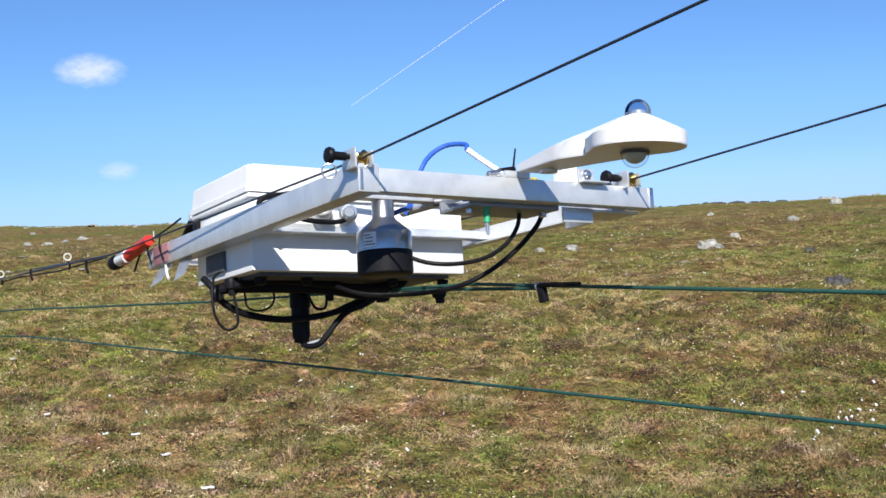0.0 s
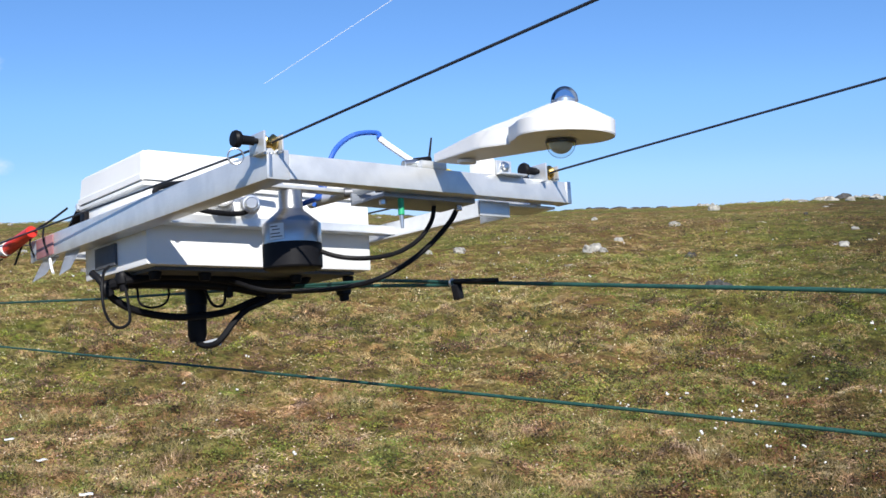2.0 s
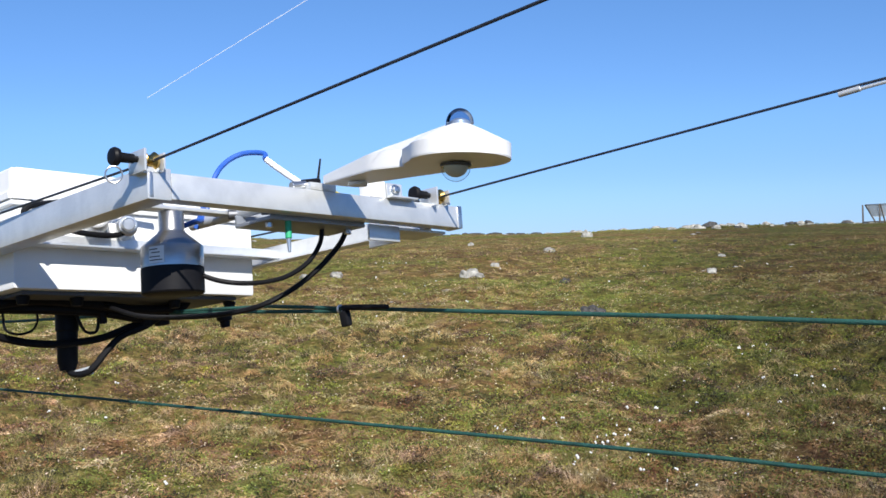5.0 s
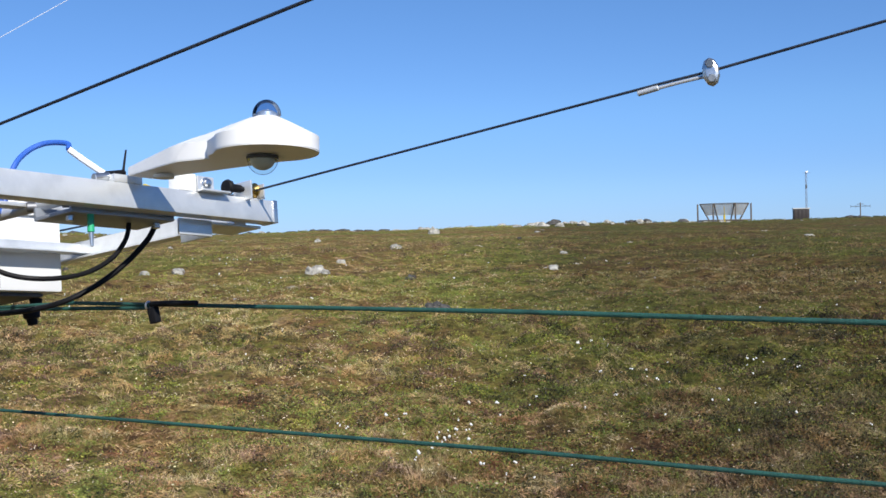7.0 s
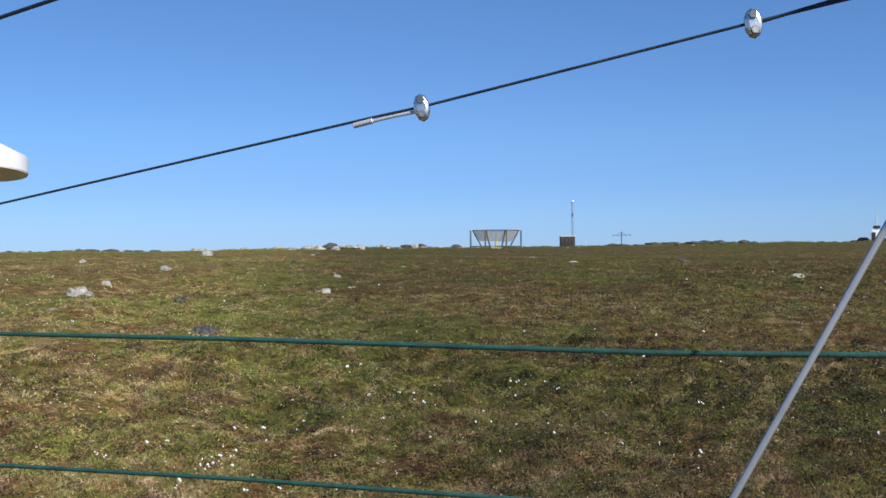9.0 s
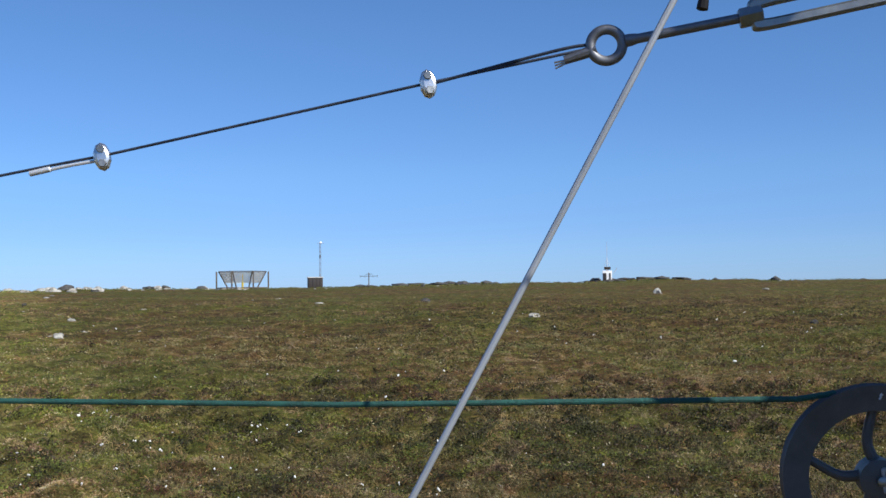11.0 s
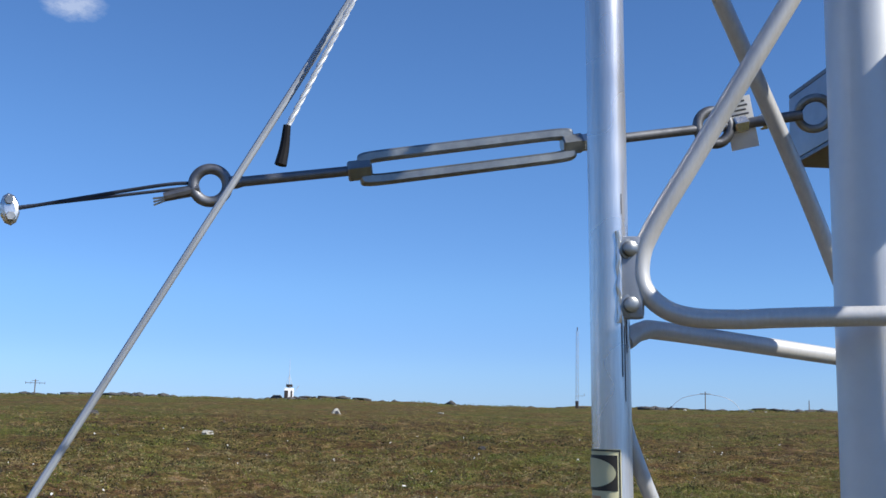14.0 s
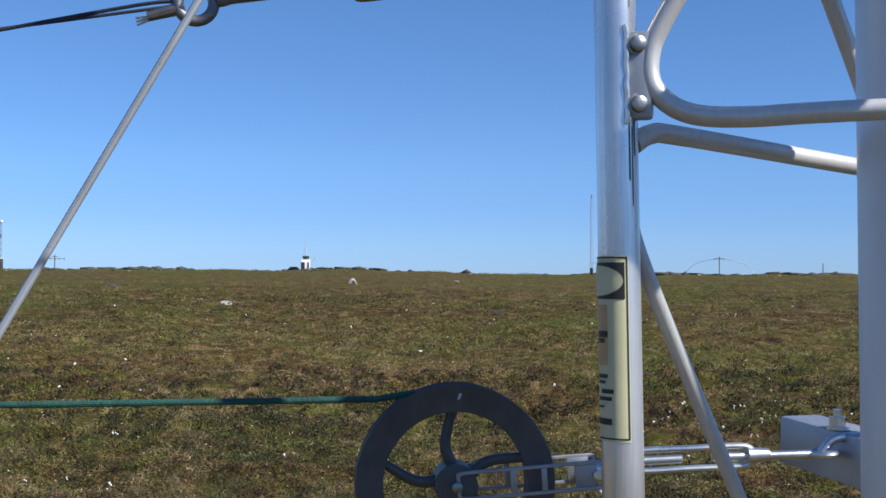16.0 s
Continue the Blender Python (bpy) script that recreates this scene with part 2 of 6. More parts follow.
def foliage(name, stops, rough=0.75, trans=0.25):
    """Blades and leaves, each with its own tone, drifting over the slope."""
    m, nt, b = shader(name)
    g = nt.nodes.new("ShaderNodeNewGeometry")
    drift = add_noise(nt, 2.4, 5.0, 0.68)
    k = nt.nodes.new("ShaderNodeMath")
    k.operation = "MULTIPLY_ADD"
    nt.links.new(drift, k.inputs[0])
    k.inputs[1].default_value, k.inputs[2].default_value = 2.7, -1.00
    s = nt.nodes.new("ShaderNodeMath")
    s.operation = "MULTIPLY_ADD"
    nt.links.new(g.outputs["Random Per Island"], s.inputs[0])
    s.inputs[1].default_value = 0.30
    nt.links.new(k.outputs[0], s.inputs[2])
    c = mix(nt, 1.0, ramp(nt, s.outputs[0], stops), leaf_tone(nt, g.outputs["Random Per Island"]), "MULTIPLY")
    c = mix(nt, 0.9, c, zones(nt), "MULTIPLY")
    # same painted west-to-east brightness on blades and leaves
    nt.links.new(mix(nt, 1.0, c, painted_slope_light(nt), "MULTIPLY"), b.inputs["Base Color"])
    b.inputs["Roughness"].default_value = rough
    b.inputs["Specular IOR Level"].default_value = 0.25
    tl, mx = nt.nodes.new("ShaderNodeBsdfTranslucent"), nt.nodes.new("ShaderNodeMixShader")
    nt.links.new(b.inputs["Base Color"].links[0].from_socket, tl.inputs[0])
    mx.inputs[0].default_value = trans
    nt.links.new(b.outputs[0], mx.inputs[1])
    nt.links.new(tl.outputs[0], mx.inputs[2])
    nt.links.new(mx.outputs[0], nt.nodes["Material Output"].inputs[0])
    return m


TURF = tundra()
GRASS = foliage("dry and green sedge", [(0.12, (0.12, 0.135, 0.032)), (0.32, (0.17, 0.175, 0.055)), (0.52, (0.27, 0.235, 0.115)), (0.75, (0.36, 0.30, 0.180)), (0.95, (0.46, 0.40, 0.28))])
SHRUB = foliage("dwarf shrub leaves", [(0.10, (0.085, 0.098, 0.030)), (0.35, (0.125, 0.165, 0.038)), (0.58, (0.185, 0.215, 0.055)), (0.76, (0.20, 0.150, 0.065)), (0.95, (0.25, 0.18, 0.10))], 0.5)

LITTER = foliage("dead leaf litter", [(0.10, (0.130, 0.062, 0.034)), (0.32, (0.230, 0.140, 0.070)), (0.55, (0.310, 0.230, 0.118)), (0.78, (0.390, 0.310, 0.185)), (0.95, (0.46, 0.39, 0.28))], 0.85)
DARK_SHRUB = foliage("dark crowberry leaves", [(0.10, (0.020, 0.022, 0.012)), (0.40, (0.045, 0.042, 0.022)), (0.65, (0.075, 0.072, 0.026)), (0.90, (0.12, 0.085, 0.055))], 0.6)

# ---------------------------------------------------------------- building helpers
ROOT = {}


def thing(name, m, label, category, group="", kind=""):
    ob = new(name)
    ob.empty_display_size = 0.05
    ob.matrix_basis = m
    ROOT[ob.name] = m.copy()
    return tagged(ob, label, category, group, kind)


def finish(name, bm, mat, smooth=35):
    me = bpy.data.meshes.new(name)
    bmesh.ops.recalc_face_normals(bm, faces=bm.faces)
    bm.to_mesh(me)
    bm.free()
    me.materials.append(mat)
    if smooth:
        me.shade_smooth()
        me.set_sharp_from_angle(angle=radians(smooth))
    return me


def part(name, bm, mat, parent, label="", local=False, smooth=35):
    """One mesh under a thing or a part. The bmesh is in world metres, or in the thing's own axes when local."""
    m = ROOT[parent.name]
    if not local:
        bmesh.ops.transform(bm, matrix=m.inverted(), verts=bm.verts)
    ob = new(name, finish(name, bm, mat, smooth))
    ob.parent = parent
    ROOT[ob.name] = m
    return tagged(ob, label)


def single(name, bm, mat, label, category, group="", kind="", smooth=35, base=None):
    """A thing that is one mesh, its origin at base."""
    o = Vector(base) if base is not None else Vector((0, 0, 0))
    bmesh.ops.translate(bm, vec=-o, verts=bm.verts)
    ob = new(name, finish(name, bm, mat, smooth))
    ob.location = o
    return tagged(ob, label, category, group, kind)


def add_box(bm, lo, hi, bevel=0.0, m=None):
    c = [(a + b) / 2 for a, b in zip(lo, hi)]
    s = [abs(b - a) for a, b in zip(lo, hi)]
    r = bmesh.ops.create_cube(bm, size=1.0, matrix=Matrix.LocRotScale(c, None, s))
    vs = r["verts"]
    if bevel:
        es = list({e for v in vs for e in v.link_edges})
        out = bmesh.ops.bevel(bm, geom=es, offset=bevel, segments=2, profile=0.6, affect="EDGES")
        vs = list({v for f in out["faces"] for v in f.verts} | {v for v in vs if v.is_valid})
    if m is not None:
        bmesh.ops.transform(bm, matrix=m, verts=vs)
    return bm


def axes_for(d):
    d = Vector(d).normalized()
    a = d.cross(Vector((0, 0, 1))) if abs(d.z) < 0.95 else d.cross(Vector((1, 0, 0)))
    a.normalize()
    return d, a, d.cross(a).normalized()


def add_lathe(bm, origin, direction, profile, seg=24, cap=True):
    """Turned shape: profile rows of (distance along the direction, radius)."""
    d, a, b = axes_for(direction)
    o = Vector(origin)
    rings = []
    for h, r in profile:
        rings.append([bm.verts.new(o + d * h + (a * math.cos(t) + b * math.sin(t)) * r) for t in (2 * math.pi * i / seg for i in range(seg))])
    for p, q in zip(rings, rings[1:]):
        for i in range(seg):
            bm.faces.new((p[i], p[(i + 1) % seg], q[(i + 1) % seg], q[i]))
    if cap:
        bm.faces.new(rings[0][::-1])
        bm.faces.new(rings[-1])
    return bm


def add_rod(bm, p, q, r, r2=None, seg=16, chamfer=True):
    p, q = Vector(p), Vector(q)
    h = (q - p).length
    r2 = r if r2 is None else r2
    c = min(r, r2, h) * 0.15 if chamfer else 0
    prof = [(0, r - c), (c, r), (h - c, r2), (h, r2 - c)] if chamfer else [(0, r), (h, r2)]
    return add_lathe(bm, p, q - p, prof, seg)


def spline(pts, n=8):
    pts = [Vector(p) for p in pts]
    if len(pts) < 3:
        return pts
    ext = [2 * pts[0] - pts[1]] + pts + [2 * pts[-1] - pts[-2]]
    out = []
    for i in range(1, len(ext) - 2):
        a, b, c, d = ext[i - 1:i + 3]
        for k in range(n):
            t = k / n
            out.append(0.5 * (2 * b + (c - a) * t + (2 * a - 5 * b + 4 * c - d) * t * t + (3 * b - a - 3 * c + d) * t ** 3))
    out.append(pts[-1])
    return out


def add_tube(bm, pts, r, seg=10, n=8, taper=1.0):
    path = spline(pts, n)
    rings = []
    d, a, b = axes_for(path[1] - path[0])
    for i, p in enumerate(path):
        t = (path[min(i + 1, len(path) - 1)] - path[max(i - 1, 0)]).normalized()
        a = (a - t * a.dot(t)).normalized()
        b = t.cross(a)
        rr = r * (1 + (taper - 1) * i / max(1, len(path) - 1))
        rings.append([bm.verts.new(p + (a * math.cos(x) + b * math.sin(x)) * rr) for x in (2 * math.pi * k / seg for k in range(seg))])
    for p, q in zip(rings, rings[1:]):
        for i in range(seg):
            bm.faces.new((p[i], p[(i + 1) % seg], q[(i + 1) % seg], q[i]))
    bm.faces.new(rings[0][::-1])
    bm.faces.new(rings[-1])
    return bm


def add_ring(bm, c, axis, big, small, seg=32, sub=12):
    d, a, b = axes_for(axis)
    c = Vector(c)
    rings = []
    for i in range(seg):
        t = 2 * math.pi * i / seg
        o = a * math.cos(t) + b * math.sin(t)
        rings.append([bm.verts.new(c + o * (big + small * math.cos(s)) + d * (small * math.sin(s))) for s in (2 * math.pi * k / sub for k in range(sub))])
    for i in range(seg):
        p, q = rings[i], rings[(i + 1) % seg]
        for k in range(sub):
            bm.faces.new((p[k], p[(k + 1) % sub], q[(k + 1) % sub], q[k]))
    return bm


def add_dome(bm, c, axis, r, squash=1.0, seg=24):
    prof = [(r * squash * math.sin(k * math.pi / 16), r * math.cos(k * math.pi / 16)) for k in range(8)] + [(r * squash, r * 0.02)]
    return add_lathe(bm, c, axis, prof, seg)


def add_prism(bm, outline, height, m):
    """Straight-sided block over an outline in the xy plane of m."""
    lo = [bm.verts.new(m @ Vector((x, y, 0))) for x, y in outline]
    hi = [bm.verts.new(m @ Vector((x, y, height))) for x, y in outline]
    n = len(lo)
    for i in range(n):
        bm.faces.new((lo[i], lo[(i + 1) % n], hi[(i + 1) % n], hi[i]))
    bm.faces.new(lo[::-1])
    bm.faces.new(hi)
    return bm


def add_slotted(bm, c, along, up, out, half, tall, slot, slot_tall, thick, power=5.0, n=48):
    """Flat forged link: a rounded block with a slot through it, edges chamfered."""
    c, along, up, out = Vector(c), Vector(along), Vector(up), Vector(out)
    sq = lambda v: math.copysign(abs(v) ** (2 / power), v)
    e = thick * 0.18
    loops = [(half - e, tall - e, thick / 2), (half, tall, thick / 2 - e), (half, tall, e - thick / 2), (half - e, tall - e, -thick / 2), (slot + e, slot_tall + e, -thick / 2), (slot, slot_tall, e - thick / 2), (slot, slot_tall, thick / 2 - e), (slot + e, slot_tall + e, thick / 2)]
    rings = []
    for a, b, w in loops:
        rings.append([bm.verts.new(c + along * (a * sq(math.cos(t))) + up * (b * sq(math.sin(t))) + out * w) for t in (2 * math.pi * (i + 0.5) / n for i in range(n))])
    for k in range(len(rings)):
        p, q = rings[k], rings[(k + 1) % len(rings)]
        for i in range(n):
            bm.faces.new((p[i], p[(i + 1) % n], q[(i + 1) % n], q[i]))
    return bm


def B():
    return bmesh.new()


def polar(yaw, r):
    return (-math.sin(radians(yaw)) * r, math.cos(radians(yaw)) * r)


# ---------------------------------------------------------------- the slope
EYE = 1.6
GRID = np.random.RandomState(5).rand(256, 256)


def vnoise(x, y, scale, seed=0):
    x, y = x * scale + 37.3 * seed, y * scale + 91.7 * seed
    xi, yi = np.floor(x).astype(int), np.floor(y).astype(int)
    fx, fy = x - xi, y - yi
    fx, fy = fx * fx * (3 - 2 * fx), fy * fy * (3 - 2 * fy)
    g = lambda i, j: GRID[i % 256, j % 256]
    return (g(xi, yi) * (1 - fx) + g(xi + 1, yi) * fx) * (1 - fy) + (g(xi, yi + 1) * (1 - fx) + g(xi + 1, yi + 1) * fx) * fy - 0.5


RIDGE_YAW = [-180, -76, -64, -48, -31, -20, -11.5, 0, 19, 60, 180]
RIDGE_EL = [0.6, 0.70, 0.72, 0.78, 0.67, 0.60, 0.42, 0.62, 0.88, 0.9, 0.6]
RIDGE_R = 118.0


def height(x, y):
    x, y = np.asarray(x, float), np.asarray(y, float)
    r = np.hypot(x, y)
    yaw = np.degrees(np.arctan2(-x, y))
    top = EYE + RIDGE_R * np.tan(np.radians(np.interp(yaw, RIDGE_YAW, RIDGE_EL)))
    z = np.interp(r, [0, 5, 7, 9, 12, 16, 20, 25, 30, 40, 70], [-0.12, -0.12, -0.10, 0.0, 0.22, 0.62, 0.99, 1.28, 1.45, 1.72, 2.20])
    w = np.clip((r - 55) / (RIDGE_R - 55), 0, 1)
    far = np.where(r < RIDGE_R, z * (1 - w) + top * w, top - np.clip(r - RIDGE_R - 8, 0, 120) * 0.02)
    z = np.where(r > 55, far, z)
    z = z + np.clip((r - 92) / 16, 0, 1) * np.clip((200 - r) / 60, 0, 1) * (0.55 * vnoise(x, y, 0.10, 6) + 0.35 * vnoise(x, y, 0.31, 8))
    near = np.clip(r / 4, 0, 1) * np.clip(1.25 - r / 200, 0.12, 1)
    z = z + near * (0.14 * vnoise(x, y, 0.45, 1) + 0.11 * vnoise(x, y, 1.3, 2) * np.clip(1.5 - r / 40, 0.4, 1) + 0.10 * vnoise(x, y, 3.1, 3) * np.clip(1.5 - r / 30, 0.3, 1) + 0.055 * vnoise(x, y, 7.5, 4) * np.clip(1.4 - r / 30, 0, 1))
    return z


def zs(x, y):
    return float(height(x, y))


def sheet_mesh(name, verts, faces, mat, smooth=True):
    me = bpy.data.meshes.new(name)
    k = faces.shape[1]
    me.vertices.add(len(verts))
    me.vertices.foreach_set("co", verts.astype(np.float32).ravel())
    me.loops.add(faces.size)
    me.loops.foreach_set("vertex_index", faces.astype(np.int32).ravel())
    me.polygons.add(len(faces))
    me.polygons.foreach_set("loop_start", np.arange(0, faces.size, k, dtype=np.int32))
    me.polygons.foreach_set("loop_total", np.full(len(faces), k, dtype=np.int32))
    me.update(calc_edges=True)
    me.validate()
    if smooth:
        me.shade_smooth()
    me.materials.append(mat)
    return me


yaws = np.concatenate([np.arange(-100, 40, 0.3), np.arange(40, 260, 4.0)])
radii = np.concatenate([[0.05, 0.6, 1.3, 2.2, 3.2], np.geomspace(4.0, 130, 230), [140, 160, 200, 280, 450, 800, 1500, 3000, 4500]])
rr, yy = np.meshgrid(radii, np.radians(yaws), indexing="ij")
gx, gy = -np.sin(yy) * rr, np.cos(yy) * rr
gv = np.stack([gx, gy, height(gx, gy)], -1).reshape(-1, 3)
nr, na = len(radii), len(yaws)
ii, jj = np.meshgrid(np.arange(nr - 1), np.arange(na), indexing="ij")
jn = (jj + 1) % na
gf = np.stack([ii * na + jj, ii * na + jn, (ii + 1) * na + jn, (ii + 1) * na + jj], -1).reshape(-1, 4)[:, ::-1]
tagged(new("ground", sheet_mesh("ground", gv, gf, TURF)), "olive and brown tundra heath rising to a low stony ridge", "ground", kind="structure")

# ---------------------------------------------------------------- clouds far off
def cloud_backdrop(yaw, el, wide, high, strength):
    m, nt, b = shader("cloud vapour")
    nt.nodes.remove(b)
    co = nt.nodes.new("ShaderNodeTexCoord")
    gr = nt.nodes.new("ShaderNodeTexGradient")
    gr.gradient_type = "SPHERICAL"
    nt.links.new(co.outputs["Object"], gr.inputs[0])
    n = add_noise(nt, 2.6, 6.0, 0.68)
    mul = nt.nodes.new("ShaderNodeMath")
    mul.operation = "MULTIPLY"
    nt.links.new(gr.outputs["Fac"], mul.inputs[0])
    nt.links.new(n, mul.inputs[1])
    mask = ramp(nt, mul.outputs[0], [(0.10, (0, 0, 0)), (0.42, (strength,) * 3)])
    em, tr, mx = nt.nodes.new("ShaderNodeEmission"), nt.nodes.new("ShaderNodeBsdfTransparent"), nt.nodes.new("ShaderNodeMixShader")
    em.inputs[0].default_value, em.inputs[1].default_value = (0.93, 0.96, 1.0, 1), 0.85
    nt.links.new(mask, mx.inputs[0])
    nt.links.new(tr.outputs[0], mx.inputs[1])
    nt.links.new(em.outputs[0], mx.inputs[2])
    nt.links.new(mx.outputs[0], nt.nodes["Material Output"].inputs[0])
    r = 2200.0
    x, y = polar(yaw, r * math.cos(radians(el)))
    bm = B()
    bmesh.ops.create_grid(bm, x_segments=8, y_segments=8, size=1.0)
    ob = new("backdrop", finish("backdrop", bm, m, 0))
    ob.matrix_basis = look((x, y, EYE + r * math.sin(radians(el))), (0, 0, EYE)) @ Matrix.Diagonal((r * math.tan(radians(wide / 2)), r * math.tan(radians(high / 2)), 1, 1))
    ob.visible_shadow = False
    tagged(ob, "small white fair-weather cloud in the blue sky", "cloud", kind="structure")


cloud_backdrop(16.9, 8.3, 4.5, 2.2, 0.66)
cloud_backdrop(15.8, 3.5, 2.6, 1.3, 0.35)
cloud_backdrop(-40.0, 19.2, 4.0, 2.2, 0.35)

# ---------------------------------------------------------------- overhead lines
CABLE_DIR = Vector((0.590, -0.793, 0.150)).normalized()


def line_thing(name, pts, r, mat, label, category, group="", seg=8, n=1):
    bm = B()
    add_tube(bm, pts, r, seg, n)
    return single(name, bm, mat, label, category, group, base=pts[0])


# axes of the hanging trolley: across to the far cable, back along the cables, up
TRAM = Matrix(((0.8328, -0.5534, -0.0119, -0.1028), (0.5488, 0.8227, 0.1484, 1.4044), (-0.0723, -0.1301, 0.9889, 1.6866), (0, 0, 0, 1)))


def T(v, u, w):
    return TRAM @ Vector((v, u, w))


FAR = "suspension cables of the tramway"
near_roller, far_roller = T(0.006, 0.0, 0.006), T(0.452, 0.0, 0.006)
cable_near = [T(0.0, 3.4, 0.06) + Vector((-12, 17.5, -1.0)), T(-0.074, 1.705, 0.051), T(-0.031, 0.88, 0.006), near_roller, Vector((0.387, 0.687, 1.822)), Vector((0.72, 0.226, 1.922)), Vector((1.02, -0.10, 1.975))]
line_thing("suspension_cable", cable_near, 0.0016, CABLE_STEEL, "dark stranded steel cable carrying one side of the trolley", "cable", FAR)
eye_c = Vector((0.956, 0.716, 1.842))
cable_far = [T(0.3, 3.9, 0.25) + Vector((-12, 17.5, -1.0)), T(0.262, 3.316, 0.26), T(0.34, 1.9, 0.165), T(0.44, 0.9, 0.03), far_roller, Vector((0.598, 1.143, 1.742)), Vector((0.632, 1.102, 1.750)), Vector((0.853, 0.857, 1.814)), eye_c + Vector((-0.012, 0.016, -0.003))]
line_thing("suspension_cable", cable_far, 0.0015, CABLE_STEEL, "dark stranded steel cable ending in a turnbuckle eye", "cable", FAR)
bm = B()
add_tube(bm, [Vector((-0.087, 1.190, 1.735)), Vector((0.07, 1.187, 1.833)), Vector((1.6, 1.160, 2.79))], 0.00010, 6, 5, 4.0)
single("cord", bm, PAPER, "thin pale cord stretched high above the trolley", "cord", base=(-0.087, 1.190, 1.735))
rope_dir = Vector((0.597, -0.802, 0))
rope_p = Vector((0.4572, 1.2024, 1.513))
line_thing("haul_rope", [rope_p - rope_dir * 22 + Vector((0, 0, -1.1)), rope_p - rope_dir * 3.0 + Vector((0, 0, -0.11)), rope_p - rope_dir * 1.65 + Vector((0, 0, -0.052)), rope_p - rope_dir * 0.7, rope_p, rope_p + rope_dir * 0.45 + Vector((0, 0, -0.004)), Vector((0.905, 0.602, 1.513)), Vector((0.960, 0.527, 1.5145)), Vector((0.978, 0.503, 1.5195))], 0.0026, GREEN_ROPE, "taut green braided haul rope running over the pulley", "rope", "green haul ropes", 10)
low_p = Vector((0.4659, 1.1907, 1.3705))
line_thing("haul_rope", [low_p - rope_dir * 22 + Vector((0, 0, -0.9)), low_p - rope_dir * 3.0 + Vector((0, 0, -0.053)), low_p - rope_dir * 1.3 + Vector((0, 0, -0.022)), low_p, low_p + rope_dir * 0.45 + Vector((0, 0, 0.002)), Vector((0.996, 0.478, 1.3755))], 0.0023, GREEN_ROPE, "green braided return rope below the trolley", "rope", "green haul ropes", 10)
# double strand of the rope and its clip beside the trolley
line_thing("haul_rope", [rope_p - rope_dir * 1.05 + Vector((0, 0, -0.018)), rope_p - rope_dir * 0.75 + Vector((0, 0, -0.009)), rope_p - rope_dir * 0.53 + Vector((0, 0, -0.004))], 0.0026, GREEN_ROPE, "short green rope strand tied beside the haul rope", "rope", "green haul ropes")
clip = thing("rope_clip", Matrix.Translation(T(0.33, 0.075, -0.141)), "black plastic clip with bright wire clamp on the green rope", "clip")
bm = B()
add_tube(bm, [T(0.33, 0.072, -0.141), T(0.33, 0.03, -0.1445), T(0.33, -0.014, -0.149)], 0.0040, 10, 4, 0.8)
part("sleeve", bm, BLACK, clip)
bm = B()
add_box(bm, (-0.0065, -0.005, -0.021), (0.0065, 0.005, 0.0), 0.0022, Matrix.Translation(T(0.33, 0.07, -0.145)) @ pose(0, 0, 0, 0, -14, -53))
part("jaw", bm, BLACK, clip)
bm = B()
add_ring(bm, T(0.33, 0.078, -0.142), rope_dir, 0.0048, 0.0014, 16, 8)
part("wire_clamp", bm, ZINC, clip, "bright zinc wire clamp")

# hanging cable rings on the lines behind the trolley
def hanger(p, r, mat):
    bm = B()
    add_ring(bm, p, Vector((0.3, -0.9, 0.1)), r, r * 0.28, 20, 8)
    h = thing("line_hanger", Matrix.Translation(p), "aged ivory plastic ring with black tie on the steel cables", "cable hanger", "rings along the cables")
    part("ring", bm, mat, h)
    bm = B()
    add_tube(bm, [p + Vector((0, 0, -r)), p + Vector((0.004, 0, -r - 0.012)), p + Vector((0.0, 0.004, -r - 0.018))], 0.0022, 8, 4)
    part("tie", bm, BLACK, h, "black cable tie")


hanger(T(-0.046, 1.13, 0.034), 0.0068, YELLOW_PALE)
hanger(T(-0.07, 1.62, 0.058), 0.0072, YELLOW_PALE)
hanger(T(-0.075, 1.74, 0.062), 0.006, YELLOW_PALE)
for q in ((-0.04, 1.02, 0.0), (-0.058, 1.38, 0.028)):
    bm = B()
    add_tube(bm, [T(*q) + Vector((0, 0, 0.012)), T(*q), T(*q) + Vector((0.003, 0, -0.014))], 0.0026, 8, 4)
    single("cable_tie", bm, BLACK, "black tie hanging from the steel cable", "cable tie", "ties on the cables", base=T(*q))
line_thing("signal_cable", [T(-0.02, 0.95, 0.01), T(-0.045, 1.2, 0.014), T(-0.06, 1.5, 0.036), T(-0.08, 1.8, 0.044), T(-0.12, 2.6, 0.09)], 0.0017, BLACK_CABLE, "black signal cable slung below the steel cable", "cable")
line_thing("signal_cable", [T(-0.02, 0.95, 0.01), T(-0.05, 1.25, 0.030), T(-0.07, 1.6, 0.044), T(-0.1, 2.2, 0.08)], 0.0016, GALV_DULL, "grey signal cable tied along the steel cable", "cable")

# ---------------------------------------------------------------- trolley frame
trolley = thing("trolley", TRAM, "bare aluminium trolley frame hanging from two steel cables", "trolley")


def lp(name, bm, mat, parent, label=""):
    return part(name, bm, mat, parent, label, local=True)


